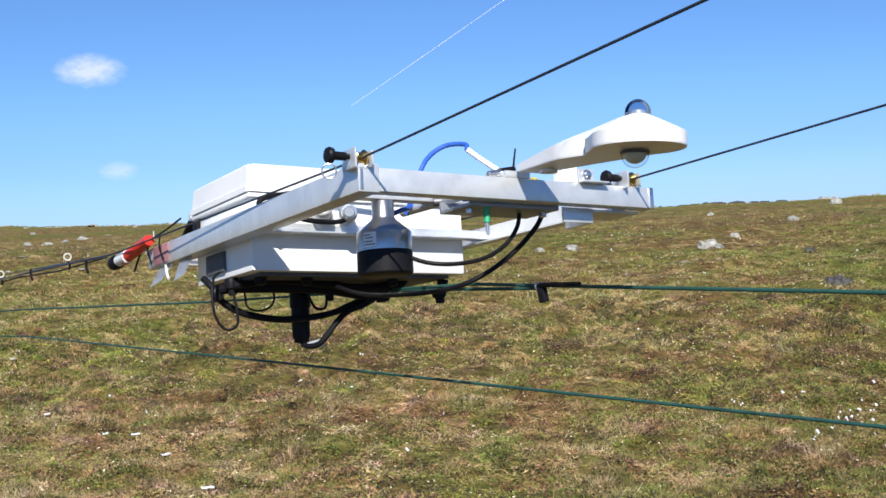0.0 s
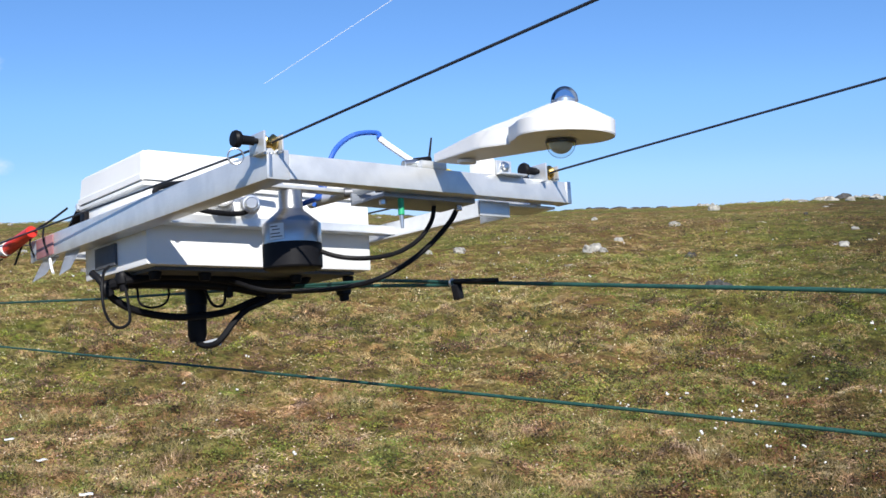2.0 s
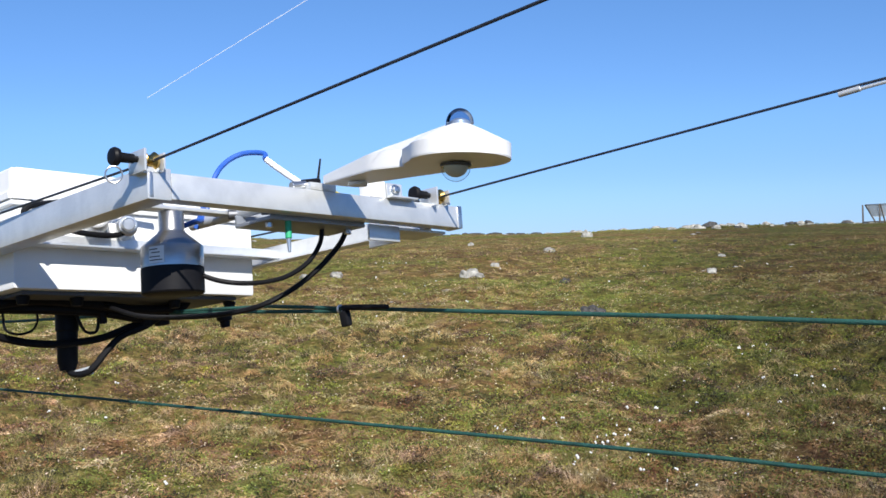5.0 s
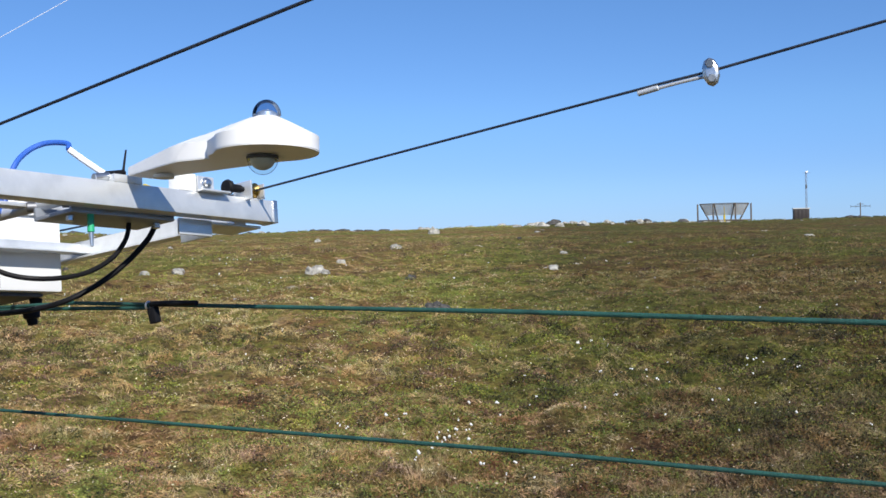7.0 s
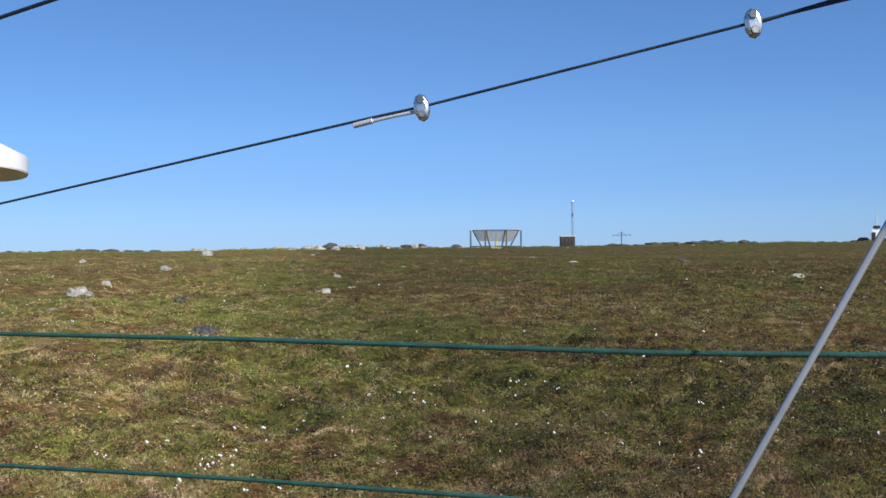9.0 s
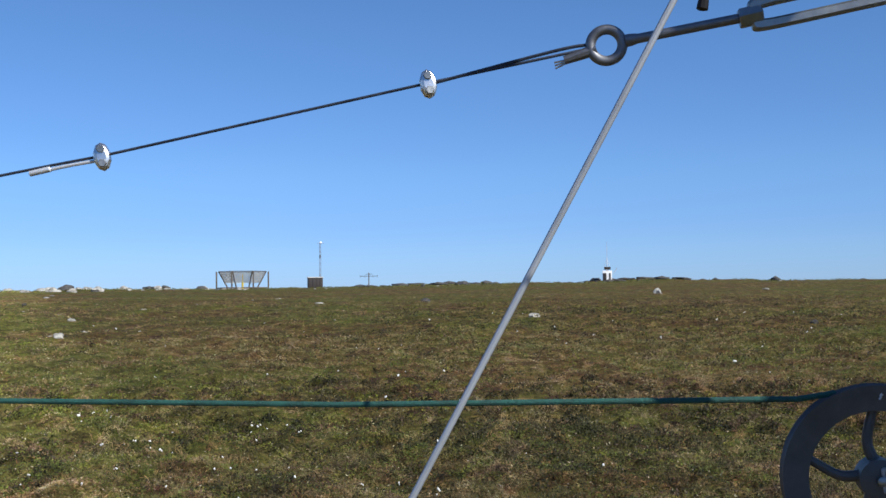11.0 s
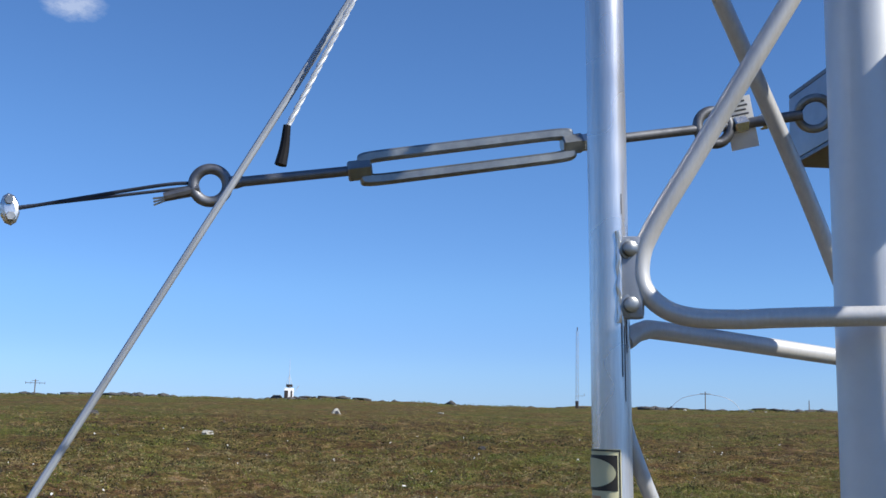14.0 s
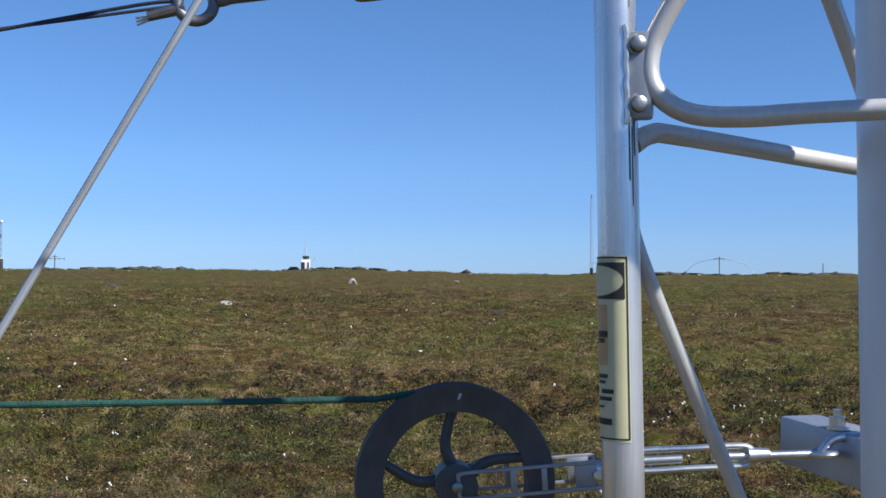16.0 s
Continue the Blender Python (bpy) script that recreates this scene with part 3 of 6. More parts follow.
def angle_bar(name, p, q, side, tall=0.030, flange=0.022, t=0.003, parent=None, label=""):
    """L-profile: a standing web from p to q with a flange along its lower edge towards side."""
    bm = B()
    p, q, s = Vector(p), Vector(q), Vector(side)
    d = (q - p).normalized()
    up = Vector((0, 0, 1))
    prof = [(0, 0), (flange, 0), (flange, t), (t, t), (t, tall), (0, tall)]
    a = [bm.verts.new(p + s * x + up * z) for x, z in prof]
    b = [bm.verts.new(q + s * x + up * z) for x, z in prof]
    for i in range(6):
        bm.faces.new((a[i], a[(i + 1) % 6], b[(i + 1) % 6], b[i]))
    bm.faces.new(a[::-1])
    bm.faces.new(b)
    bmesh.ops.recalc_face_normals(bm, faces=bm.faces)
    bmesh.ops.bevel(bm, geom=bm.edges[:], offset=0.0006, segments=1, affect="EDGES")
    return lp(name, bm, ALU, parent or trolley, label)


bm = B()
add_box(bm, (0.0302, 0.0, -0.0345), (0.492, 0.024, -0.0045), 0.0012)
front = lp("front_bar", bm, ALU, trolley)
bm = B()
add_box(bm, (0.486, -0.0012, -0.0352), (0.4935, 0.0252, -0.0038), 0.001)
lp("end_cap", bm, ZINC, front, "bright sawn bar end")
bm = B()
add_box(bm, (0.002, -0.0010, -0.0335), (0.007, 0.0105, -0.0055), 0.001)
lp("weld", bm, ZINC, front, "bright ground weld")
bm = B()
add_box(bm, (0.0, 0.0, -0.036), (0.030, 0.775, 0.0), 0.0012)
lp("side_rail", bm, ALU, trolley)
angle_bar("side_rail", (0.458, 0.025, -0.036), (0.458, 0.775, -0.034), (-1, 0, 0), 0.030)
angle_bar("cross_bar", (0.0305, 0.392, -0.027), (0.455, 0.392, -0.027), (0, -1, 0), 0.018, 0.026)
angle_bar("cross_bar", (0.0305, 0.640, -0.030), (0.456, 0.640, -0.030), (0, 1, 0), 0.020, 0.020)
angle_bar("cross_bar", (0.0305, 0.770, -0.030), (0.456, 0.770, -0.030), (0, -1, 0), 0.022, 0.020)
bm = B()
add_box(bm, (0.0305, 0.112, -0.0205), (0.30, 0.134, -0.0155), 0.001)
lp("mounting_strip", bm, ALU, trolley)
bm = B()
add_box(bm, (0.183, 0.025, -0.0405), (0.335, 0.10, -0.0355), 0.001)
add_box(bm, (0.183, 0.025, -0.0355), (0.335, 0.029, -0.0300), 0.0008)
add_box(bm, (0.183, 0.096, -0.0355), (0.335, 0.100, -0.0240), 0.0008)
lp("mounting_plate", bm, SHADED_GREY, trolley)
for v in (0.195, 0.322):
    bm = B()
    add_rod(bm, (v, 0.045, -0.0475), (v, 0.045, -0.0405), 0.0048, seg=6)
    lp("bolt", bm, ZINC, trolley, "small zinc bolt")
bm = B()
add_box(bm, (0.343, 0.026, -0.056), (0.398, 0.030, -0.0345), 0.001)
add_box(bm, (0.394, 0.030, -0.056), (0.398, 0.085, -0.034), 0.001)
add_box(bm, (0.398, 0.0248, -0.0395), (0.485, 0.085, -0.0360), 0.0008)
lp("gusset", bm, ALU, trolley)
# slanted rod of the sensor mount with its clamps
bm = B()
add_rod(bm, (0.178, 0.19, -0.022), (0.208, 0.026, -0.016), 0.0075)
mount = lp("mount_rod", bm, GALV, trolley)
for v, u in ((0.187, 0.115), (0.2065, 0.072)):
    bm = B()
    add_rod(bm, (v - 0.006, u - 0.004, -0.021), (v + 0.012, u - 0.016, -0.021), 0.0062, seg=12)
    lp("clamp_bolt", bm, GALV_DULL, mount, "dull hexagon bolt")


def roller(v):
    """Grooved brass guide roller in a cheek bracket with a spring knob."""
    bm = B()
    add_box(bm, (v - 0.013, -0.012, -0.008), (v - 0.010, 0.022, 0.017), 0.0008)
    add_box(bm, (v + 0.012, -0.010, -0.006), (v + 0.0145, 0.020, 0.015), 0.0008)
    add_box(bm, (v - 0.013, 0.0, -0.0075), (v + 0.0145, 0.022, -0.0045), 0.0006)
    br = lp("roller_bracket", bm, ALU, trolley)
    bm = B()
    add_lathe(bm, (v - 0.009, 0.003, 0.007), (1, 0, 0), [(0, 0.009), (0.003, 0.0105), (0.007, 0.0065), (0.012, 0.0065), (0.016, 0.0105), (0.019, 0.009)], 24)
    lp("guide_wheel", bm, BRASS, br, "grooved brass guide wheel")
    bm = B()
    add_lathe(bm, (v - 0.013, 0.003, 0.007), (-1, 0, 0), [(0, 0.0035), (0.004, 0.0035), (0.005, 0.0052), (0.021, 0.0056), (0.0235, 0.0095), (0.028, 0.0105), (0.031, 0.009), (0.032, 0.004)], 20)
    lp("spring_knob", bm, BLACK, br, "black spring plunger knob")
    bm = B()
    add_rod(bm, (v + 0.0145, 0.003, 0.007), (v + 0.019, 0.003, 0.007), 0.005, seg=6)
    lp("nut", bm, ZINC, br, "bright hexagon nut")
    return br


near_br = roller(0.003)
bm = B()
add_ring(bm, (-0.038, 0.004, -0.0125), (0.5, 1, 0.2), 0.0088, 0.0010, 24, 8)
lp("split_ring", bm, ZINC, near_br, "thin steel split ring")
roller(0.448)
bm = B()
add_box(bm, (0.324, 0.0, -0.0045), (0.352, 0.020, 0.018), 0.001)
blk = lp("bracket_block", bm, WHITE_PAINT, trolley, "white bracket block")
bm = B()
add_box(bm, (0.353, -0.002, -0.0045), (0.380, 0.002, 0.016), 0.001)
add_box(bm, (0.353, -0.012, -0.0045), (0.400, 0.018, -0.002), 0.0008)
plate = lp("bracket_plate", bm, ALU, trolley)
bm = B()
add_lathe(bm, (0.366, -0.002, 0.007), (0, -1, 0), [(0, 0.0075), (0.0015, 0.0075), (0.002, 0.0052), (0.006, 0.005), (0.0065, 0.004)], 16)
lp("bolt", bm, ZINC, plate, "bright bolt head with washer")
for v, w in ((0.068, -0.0145), (0.092, -0.0145), (0.245, -0.0215), (0.288, -0.0215)):
    bm = B()
    add_rod(bm, (v, 0.125, w - 0.006), (v, 0.125, w + 0.002), 0.0042, seg=6)
    lp("bolt", bm, ZINC, trolley, "small zinc bolt")
# bent sheet fins behind the box
for u0, u1, lean in ((0.640, 0.585, -0.012), (0.735, 0.67, -0.02)):
    bm = B()
    vs = [bm.verts.new(p) for p in ((0.014, u1, -0.030), (0.010 + lean, u1 + 0.01, -0.066), (0.004 + lean, u0 - 0.012, -0.074), (0.012, u0, -0.024))]
    f = bm.faces.new(vs)
    bmesh.ops.solidify(bm, geom=[f], thickness=0.0025)
    lp("sheet_fin", bm, ALU, trolley)
bm = B()
add_tube(bm, [(0.004, 0.70, -0.03), (-0.002, 0.675, -0.055), (-0.004, 0.662, -0.066)], 0.0022, 8, 4)
lp("zip_strap", bm, WHITE_PAINT, trolley, "white plastic strap")

# ---------------------------------------------------------------- logger box
logger = thing("logger_box", TRAM, "white fibreglass instrument enclosure with overhanging lid in the trolley frame", "enclosure")
bm = B()
add_box(bm, (0.032, 0.396, -0.084), (0.424, 0.622, 0.030), 0.004)
body = lp("body", bm, WHITE_BOX, logger)
bm = B()
add_box(bm, (0.026, 0.390, 0.030), (0.430, 0.628, 0.036), 0.0016)
lp("gasket_rim", bm, WHITE_BOX, body)
bm = B()
lid_lo = [(0.024, 0.388), (0.432, 0.388), (0.432, 0.630), (0.024, 0.630)]
levels = [(0.038, 0.0), (0.047, 0.0), (0.049, 0.0025), (0.079, 0.0045), (0.083, 0.009)]
rings = []
for z, inset in levels:
    rings.append([bm.verts.new((x + (inset if x < 0.2 else -inset), y + (inset if y < 0.5 else -inset), z)) for x, y in lid_lo])
for a, b2 in zip(rings, rings[1:]):
    for i in range(4):
        bm.faces.new((a[i], a[(i + 1) % 4], b2[(i + 1) % 4], b2[i]))
bm.faces.new(rings[0][::-1])
bm.faces.new(rings[-1])
bmesh.ops.bevel(bm, geom=[e for e in bm.edges if abs(e.verts[0].co.z - e.verts[1].co.z) > 0.001], offset=0.004, segments=2, affect="EDGES")
lp("lid", bm, WHITE_BOX, logger)
bm = B()
add_box(bm, (0.0265, 0.496, -0.073), (0.0315, 0.570, -0.040), 0.001)
lp("cover_plate", bm, DARK_GREY, logger, "dark grey cover plate")
bm = B()
add_box(bm, (0.05, 0.41, -0.090), (0.40, 0.61, -0.0845), 0.002)
lp("base_plate", bm, DARK_GREY, logger, "dark base plate")
for v in (0.06, 0.14, 0.30, 0.40):
    bm = B()
    add_rod(bm, (v, 0.43, -0.090), (v, 0.43, -0.102), 0.010, 0.008, 12)
    lp("cable_gland", bm, BLACK, logger, "black cable gland")
bm = B()
add_box(bm, (0.0235, 0.600, 0.004), (0.0315, 0.618, 0.026), 0.0015)
lp("latch", bm, BLACK, logger, "black draw latch")
bm = B()
add_rod(bm, (0.152, 0.396, 0.012), (0.132, 0.352, 0.016), 0.0185, 0.0175, 24)
con = lp("connector", bm, WHITE_BOX, logger, "white threaded socket")
bm = B()
add_rod(bm, (0.196, 0.396, 0.004), (0.184, 0.362, 0.006), 0.0150, 0.0150, 20)
add_rod(bm, (0.184, 0.362, 0.006), (0.168, 0.330, 0.002), 0.0115, 0.0090, 20)
add_rod(bm, (0.181, 0.356, 0.0055), (0.178, 0.350, 0.005), 0.0135, 0.0135, 20)
lp("plug", bm, ZINC, con, "bright metal plug")
bm = B()
add_box(bm, (0.166, 0.388, -0.012), (0.192, 0.397, 0.014), 0.003)
lp("bracket", bm, WHITE_BOX, logger)
# solar-grey panel leaning behind the box
panel = thing("solar_panel", TRAM, "small dark glossy solar panel standing behind the white box", "solar panel")
bm = B()
tilt = pose(0, 0.735, 0.002, 58, 0, 0)
add_box(bm, (0.040, -0.0025, 0.0), (0.36, 0.0025, 0.078), 0.001, tilt)
lp("plate", bm, BLACK, panel)
bm = B()
add_box(bm, (0.038, -0.006, 0.074), (0.362, 0.006, 0.0815), 0.001, tilt)
lp("edge_strip", bm, ALU, panel, "bare aluminium edge strip")

# ---------------------------------------------------------------- acoustic sensor
sonic = thing("range_sensor", TRAM, "stainless steel bell-shaped range sensor with black lower half", "sensor")
sx, sy = 0.106, 0.124
bm = B()
add_lathe(bm, (sx, sy, -0.022), (0, 0, -1), [(0, 0.0155), (0.022, 0.0155), (0.026, 0.0175), (0.042, 0.0365), (0.044, 0.0378), (0.069, 0.0378)], 48)
lp("housing", bm, STEEL, sonic)
bm = B()
add_lathe(bm, (sx, sy, -0.091), (0, 0, -1), [(0, 0.0372), (0.001, 0.0380), (0.030, 0.0380), (0.032, 0.0365), (0.033, 0.033)], 48)
lp("transducer", bm, BLACK, sonic, "black plastic transducer ring")
bm = B()
a0 = math.atan2(-0.82, -0.30) - 1.0
prof = []
for i in range(7):
    t = a0 + i * 0.09
    prof.append([bm.verts.new((sx + math.cos(t) * 0.0381, sy + math.sin(t) * 0.0381, z)) for z in (-0.088, -0.068)])
for p, q in zip(prof, prof[1:]):
    bm.faces.new((p[0], q[0], q[1], p[1]))
lab = lp("label", bm, PAPER, sonic, "white sticker with unreadable print")
for z, k0, k1 in ((-0.071, 0, 4), (-0.075, 1, 5), (-0.080, 0, 5), (-0.084, 0, 6)):
    bm = B()
    rows = []
    for i in range(k0, k1 + 1):
        t = a0 + 0.03 + i * 0.075
        rows.append([bm.verts.new((sx + math.cos(t) * 0.0383, sy + math.sin(t) * 0.0383, zz)) for zz in (z - 0.0012, z)])
    for p, q in zip(rows, rows[1:]):
        bm.faces.new((p[0], q[0], q[1], p[1]))
    lp("print_bar", bm, INK, lab)

# ---------------------------------------------------------------- net radiometer
rad = thing("net_radiometer", TRAM, "white net radiometer with glass domes on the trolley bar", "radiometer")


def rad_outline(k, grow=0.0):
    """Plan of the body: slim arm at the bar, flaring into a round head. Points (across, along)."""
    out = []
    half, head, reach = 0.021 + grow, 0.056 + grow, 0.272
    out.append((half - 0.003, -0.040))
    out.append((0.027 + grow, -0.110))
    out.append((0.036 + grow, -0.170))
    out.append((0.043 + grow, -0.215))
    for i in range(k + 1):
        t = radians(30 - (180 + 68) * i / k)
        out.append((head * math.cos(t), -reach + head * math.sin(t)))
    out += [(-0.034 - grow, -0.213), (-0.025 - grow, -0.206), (-0.037 - grow, -0.165), (-0.035 - grow, -0.145), (-half + 0.002, -0.040)]
    return out


RB = Matrix.Translation((0.262, 0.03, 0.006)) @ pose(0, 0, 0, 4.4, 0.5, -4.2)
ol = rad_outline(28)
cx, cy = 0.0, -0.272
bm = B()
rise = lambda y: min(1.0, max(0.0, (-y - 0.04) / 0.232))
eave = lambda y: 0.009 + 0.010 * min(1.0, max(0.0, (-y - 0.04) / 0.12)) - (0.003 if y < -0.210 else 0.0)
bot = [bm.verts.new(RB @ Vector((x, y, 0.0))) for x, y in ol]
top = [bm.verts.new(RB @ Vector((x, y, eave(y)))) for x, y in ol]
spine = [Vector((0.0, max(y, cy), 0.017 + 0.0275 * rise(max(y, cy)) ** 0.75)) for x, y in ol]
shoulder = [bm.verts.new(RB @ (Vector((x, y, eave(y))).lerp(p, 0.5) + Vector((0, 0, 0.0006)))) for (x, y), p in zip(ol, spine)]
ridge = [bm.verts.new(RB @ p) for p in spine]
n = len(ol)
for a, b2 in ((bot, top), (top, shoulder), (shoulder, ridge)):
    for i in range(n):
        bm.faces.new((a[i], a[(i + 1) % n], b2[(i + 1) % n], b2[i]))
bm.faces.new(bot[::-1])
bmesh.ops.remove_doubles(bm, verts=ridge, dist=0.0002)
lp("body", bm, WHITE_PAINT, rad)
bm = B()
add_prism(bm, rad_outline(28, -0.0004), 0.0012, RB @ Matrix.Translation((0, 0, -0.0012)))
lp("underside_plate", bm, WHITE_PAINT, rad)
bm = B()
add_dome(bm, RB @ Vector((cx, cy, 0.0400)), RB.to_3x3() @ Vector((0, 0, 1)), 0.0155, 1.1, 32)
dome = lp("upper_dome", bm, DOME_GLASS, rad, "clear glass upper dome")
bm = B()
add_lathe(bm, RB @ Vector((cx, cy, 0.0385)), RB.to_3x3() @ Vector((0, 0, 1)), [(0, 0.0120), (0.004, 0.0110), (0.0065, 0.0060), (0.0070, 0.004)], 24)
lp("detector", bm, GALV, dome, "pale detector disc")
bm = B()
add_dome(bm, RB @ Vector((cx + 0.004, cy + 0.012, -0.006)), RB.to_3x3() @ Vector((0, 0, -1)), 0.0165, 1.0, 32)
low = lp("lower_dome", bm, LOWER_GLASS, rad, "clear glass lower dome")
bm = B()
add_lathe(bm, RB @ Vector((cx + 0.004, cy + 0.012, -0.003)), RB.to_3x3() @ Vector((0, 0, -1)), [(0, 0.0175), (0.002, 0.0175), (0.003, 0.0150)], 24)
lp("dome_ring", bm, DARK_GREY, low, "dark mounting ring")
bm = B()
add_dome(bm, RB @ Vector((cx + 0.004, cy + 0.012, -0.006)), RB.to_3x3() @ Vector((0, 0, -1)), 0.0135, 0.85, 24)
lp("lower_detector", bm, IVORY, low, "pale detector bowl")
bm = B()
add_lathe(bm, RB @ Vector((0.0, -0.085, -0.003)), RB.to_3x3() @ Vector((0, 0, -1)), [(0, 0.012), (0.004, 0.012), (0.0045, 0.008)], 20)
lp("inspection_plug", bm, PAPER, rad, "round pale plug")
bm = B()
add_box(bm, (0.226, 0.0, -0.0045), (0.268, 0.020, 0.0055), 0.0015)
lp("clamp_base", bm, ALU, rad, "aluminium clamp base")
# small antenna on the bar
aerial = thing("stub_antenna", TRAM, "short black stub antenna bent upright on the bar", "antenna")
bm = B()
add_rod(bm, (0.225, 0.014, 0.006), (0.252, 0.014, 0.011), 0.0042)
lp("base", bm, BLACK, aerial)
bm = B()
add_tube(bm, [(0.249, 0.014, 0.003), (0.252, 0.014, 0.020), (0.256, 0.014, 0.040)], 0.0019, 8, 4, 0.6)
lp("whip", bm, BLACK, aerial)
bm = B()
add_rod(bm, (0.206, 0.012, 0.0), (0.228, 0.012, 0.004), 0.005)
lp("ferrule", bm, ZINC, aerial, "bright ferrule")
bm = B()
add_rod(bm, T(0.338, 0.085, 0.014), T(0.372, 0.10, 0.012), 0.0055)
single("cable_joint", bm, YELLOW, "small yellow cable joint lying behind the bar", "cable joint", base=T(0.338, 0.085, 0.014))

# green probe under the bar
probe = thing("probe", TRAM, "green temperature probe with a steel tip hanging below the bar", "probe")
bm = B()
add_rod(bm, (0.213, 0.03, -0.034), (0.2125, 0.03, -0.062), 0.0042)
lp("handle", bm, GREEN_PROBE, probe)
bm = B()
add_rod(bm, (0.2125, 0.03, -0.062), (0.213, 0.03, -0.079), 0.003, 0.002)
lp("tip", bm, ZINC, probe, "bright steel tip")

# ---------------------------------------------------------------- cables on the trolley
def cable(name, pts, r, mat, label, n=8):
    bm = B()
    add_tube(bm, [T(*p) for p in pts], r, 10, n)
    return single(name, bm, mat, label, "cable", "cables on the trolley", base=T(*pts[0]))


cable("blue_cable", [(0.175, 0.175, -0.029), (0.19, 0.155, 0.031), (0.209, 0.155, 0.057), (0.231, 0.145, 0.071), (0.248, 0.122, 0.069), (0.247, 0.116, 0.06)], 0.0035, BLUE, "blue cable arching over the frame")
cable("cable_sleeve", [(0.247, 0.116, 0.060), (0.263, 0.106, 0.045), (0.274, 0.076, 0.021), (0.252, 0.026, 0.001)], 0.0042, WHITE_PAINT, "white sleeve on the end of the blue cable")
cable("blue_cable", [(0.114, 0.165, -0.042), (0.147, 0.145, -0.029), (0.182, 0.165, -0.013), (0.197, 0.165, 0.034)], 0.0035, BLUE, "blue cable dipping behind the bar")
cable("sensor_cable", [(0.292, 0.06, -0.036), (0.286, 0.06, -0.060), (0.265, 0.06, -0.085), (0.231, 0.06, -0.104), (0.194, 0.06, -0.113), (0.159, 0.07, -0.114), (0.135, 0.09, -0.106), (0.112, 0.12, -0.085)], 0.0031, BLACK_CABLE, "black cable looping from the bar to the range sensor")
cable("sensor_cable", [(0.341, 0.07, -0.038), (0.329, 0.075, -0.059), (0.294, 0.08, -0.092), (0.254, 0.09, -0.120), (0.220, 0.12, -0.138), (0.20, 0.2, -0.140), (0.20, 0.35, -0.125), (0.19, 0.44, -0.100)], 0.0036, BLACK_CABLE, "thick black cable sweeping under the box")
cable("box_lead", [(0.226, 0.362, 0.040), (0.176, 0.362, 0.043), (0.126, 0.362, 0.038), (0.078, 0.362, 0.031), (0.030, 0.340, 0.018), (0.021, 0.340, 0.008), (0.036, 0.340, 0.000), (0.061, 0.362, -0.012)], 0.0042, BLACK_CABLE, "black lead looped over the side rail")
cable("box_lead", [(0.045, 0.340, -0.006), (0.085, 0.362, -0.004), (0.115, 0.362, -0.009), (0.154, 0.362, -0.010), (0.175, 0.362, -0.006), (0.183, 0.362, 0.005), (0.185, 0.362, 0.008)], 0.0040, BLACK_CABLE, "black lead plugged into the white socket")
cable("corrugated_hose", [(0.010, 0.54, -0.080), (0.016, 0.52, -0.096), (0.031, 0.52, -0.118), (0.065, 0.52, -0.137), (0.114, 0.52, -0.147), (0.165, 0.52, -0.148), (0.228, 0.52, -0.139), (0.272, 0.51, -0.122), (0.317, 0.49, -0.107), (0.34, 0.47, -0.09)], 0.0058, BLACK, "thick black hose slung below the box")
cable("corrugated_hose", [(0.02, 0.50, -0.118), (0.014, 0.50, -0.106), (0.038, 0.50, -0.100), (0.088, 0.50, -0.0985), (0.158, 0.49, -0.100), (0.220, 0.49, -0.103), (0.283, 0.49, -0.110), (0.339, 0.47, -0.098)], 0.0085, BLACK, "thick black hose pressed along the underside of the box")
cable("corrugated_hose", [(0.035, 0.48, -0.098), (0.10, 0.475, -0.090), (0.18, 0.47, -0.094), (0.25, 0.47, -0.100), (0.325, 0.46, -0.098), (0.345, 0.46, -0.082)], 0.0070, BLACK, "second black hose beside the first under the box")
cable("tube_lead", [(0.185, 0.55, -0.176), (0.188, 0.54, -0.191), (0.200, 0.51, -0.190), (0.227, 0.50, -0.157), (0.250, 0.50, -0.138), (0.283, 0.49, -0.124), (0.32, 0.47, -0.10)], 0.0052, BLACK_CABLE, "black lead curling out of the hanging tube")
cable("lead_tip", [(0.192, 0.535, -0.1925), (0.203, 0.51, -0.1885)], 0.0066, GALV, "grey sleeve on the lead")
cable("cable_loop", [(0.02, 0.50, -0.075), (-0.006, 0.46, -0.092), (-0.012, 0.45, -0.130), (-0.005, 0.45, -0.156), (0.010, 0.45, -0.170), (0.026, 0.45, -0.164), (0.033, 0.46, -0.147), (0.036, 0.48, -0.11)], 0.0022, BLACK_CABLE, "thin black cable hanging in a loop")
cable("cable_loop", [(0.05, 0.49, -0.09), (0.063, 0.5, -0.107), (0.067, 0.5, -0.129), (0.086, 0.5, -0.136), (0.108, 0.5, -0.129), (0.115, 0.5, -0.111), (0.10, 0.49, -0.092)], 0.0018, BLACK_CABLE, "small thin black cable loop")
cable("cable_loop", [(0.17, 0.5, -0.095), (0.187, 0.5, -0.129), (0.203, 0.5, -0.133), (0.210, 0.5, -0.124), (0.211, 0.5, -0.100)], 0.0024, BLACK_CABLE, "short black cable loop by the tube")
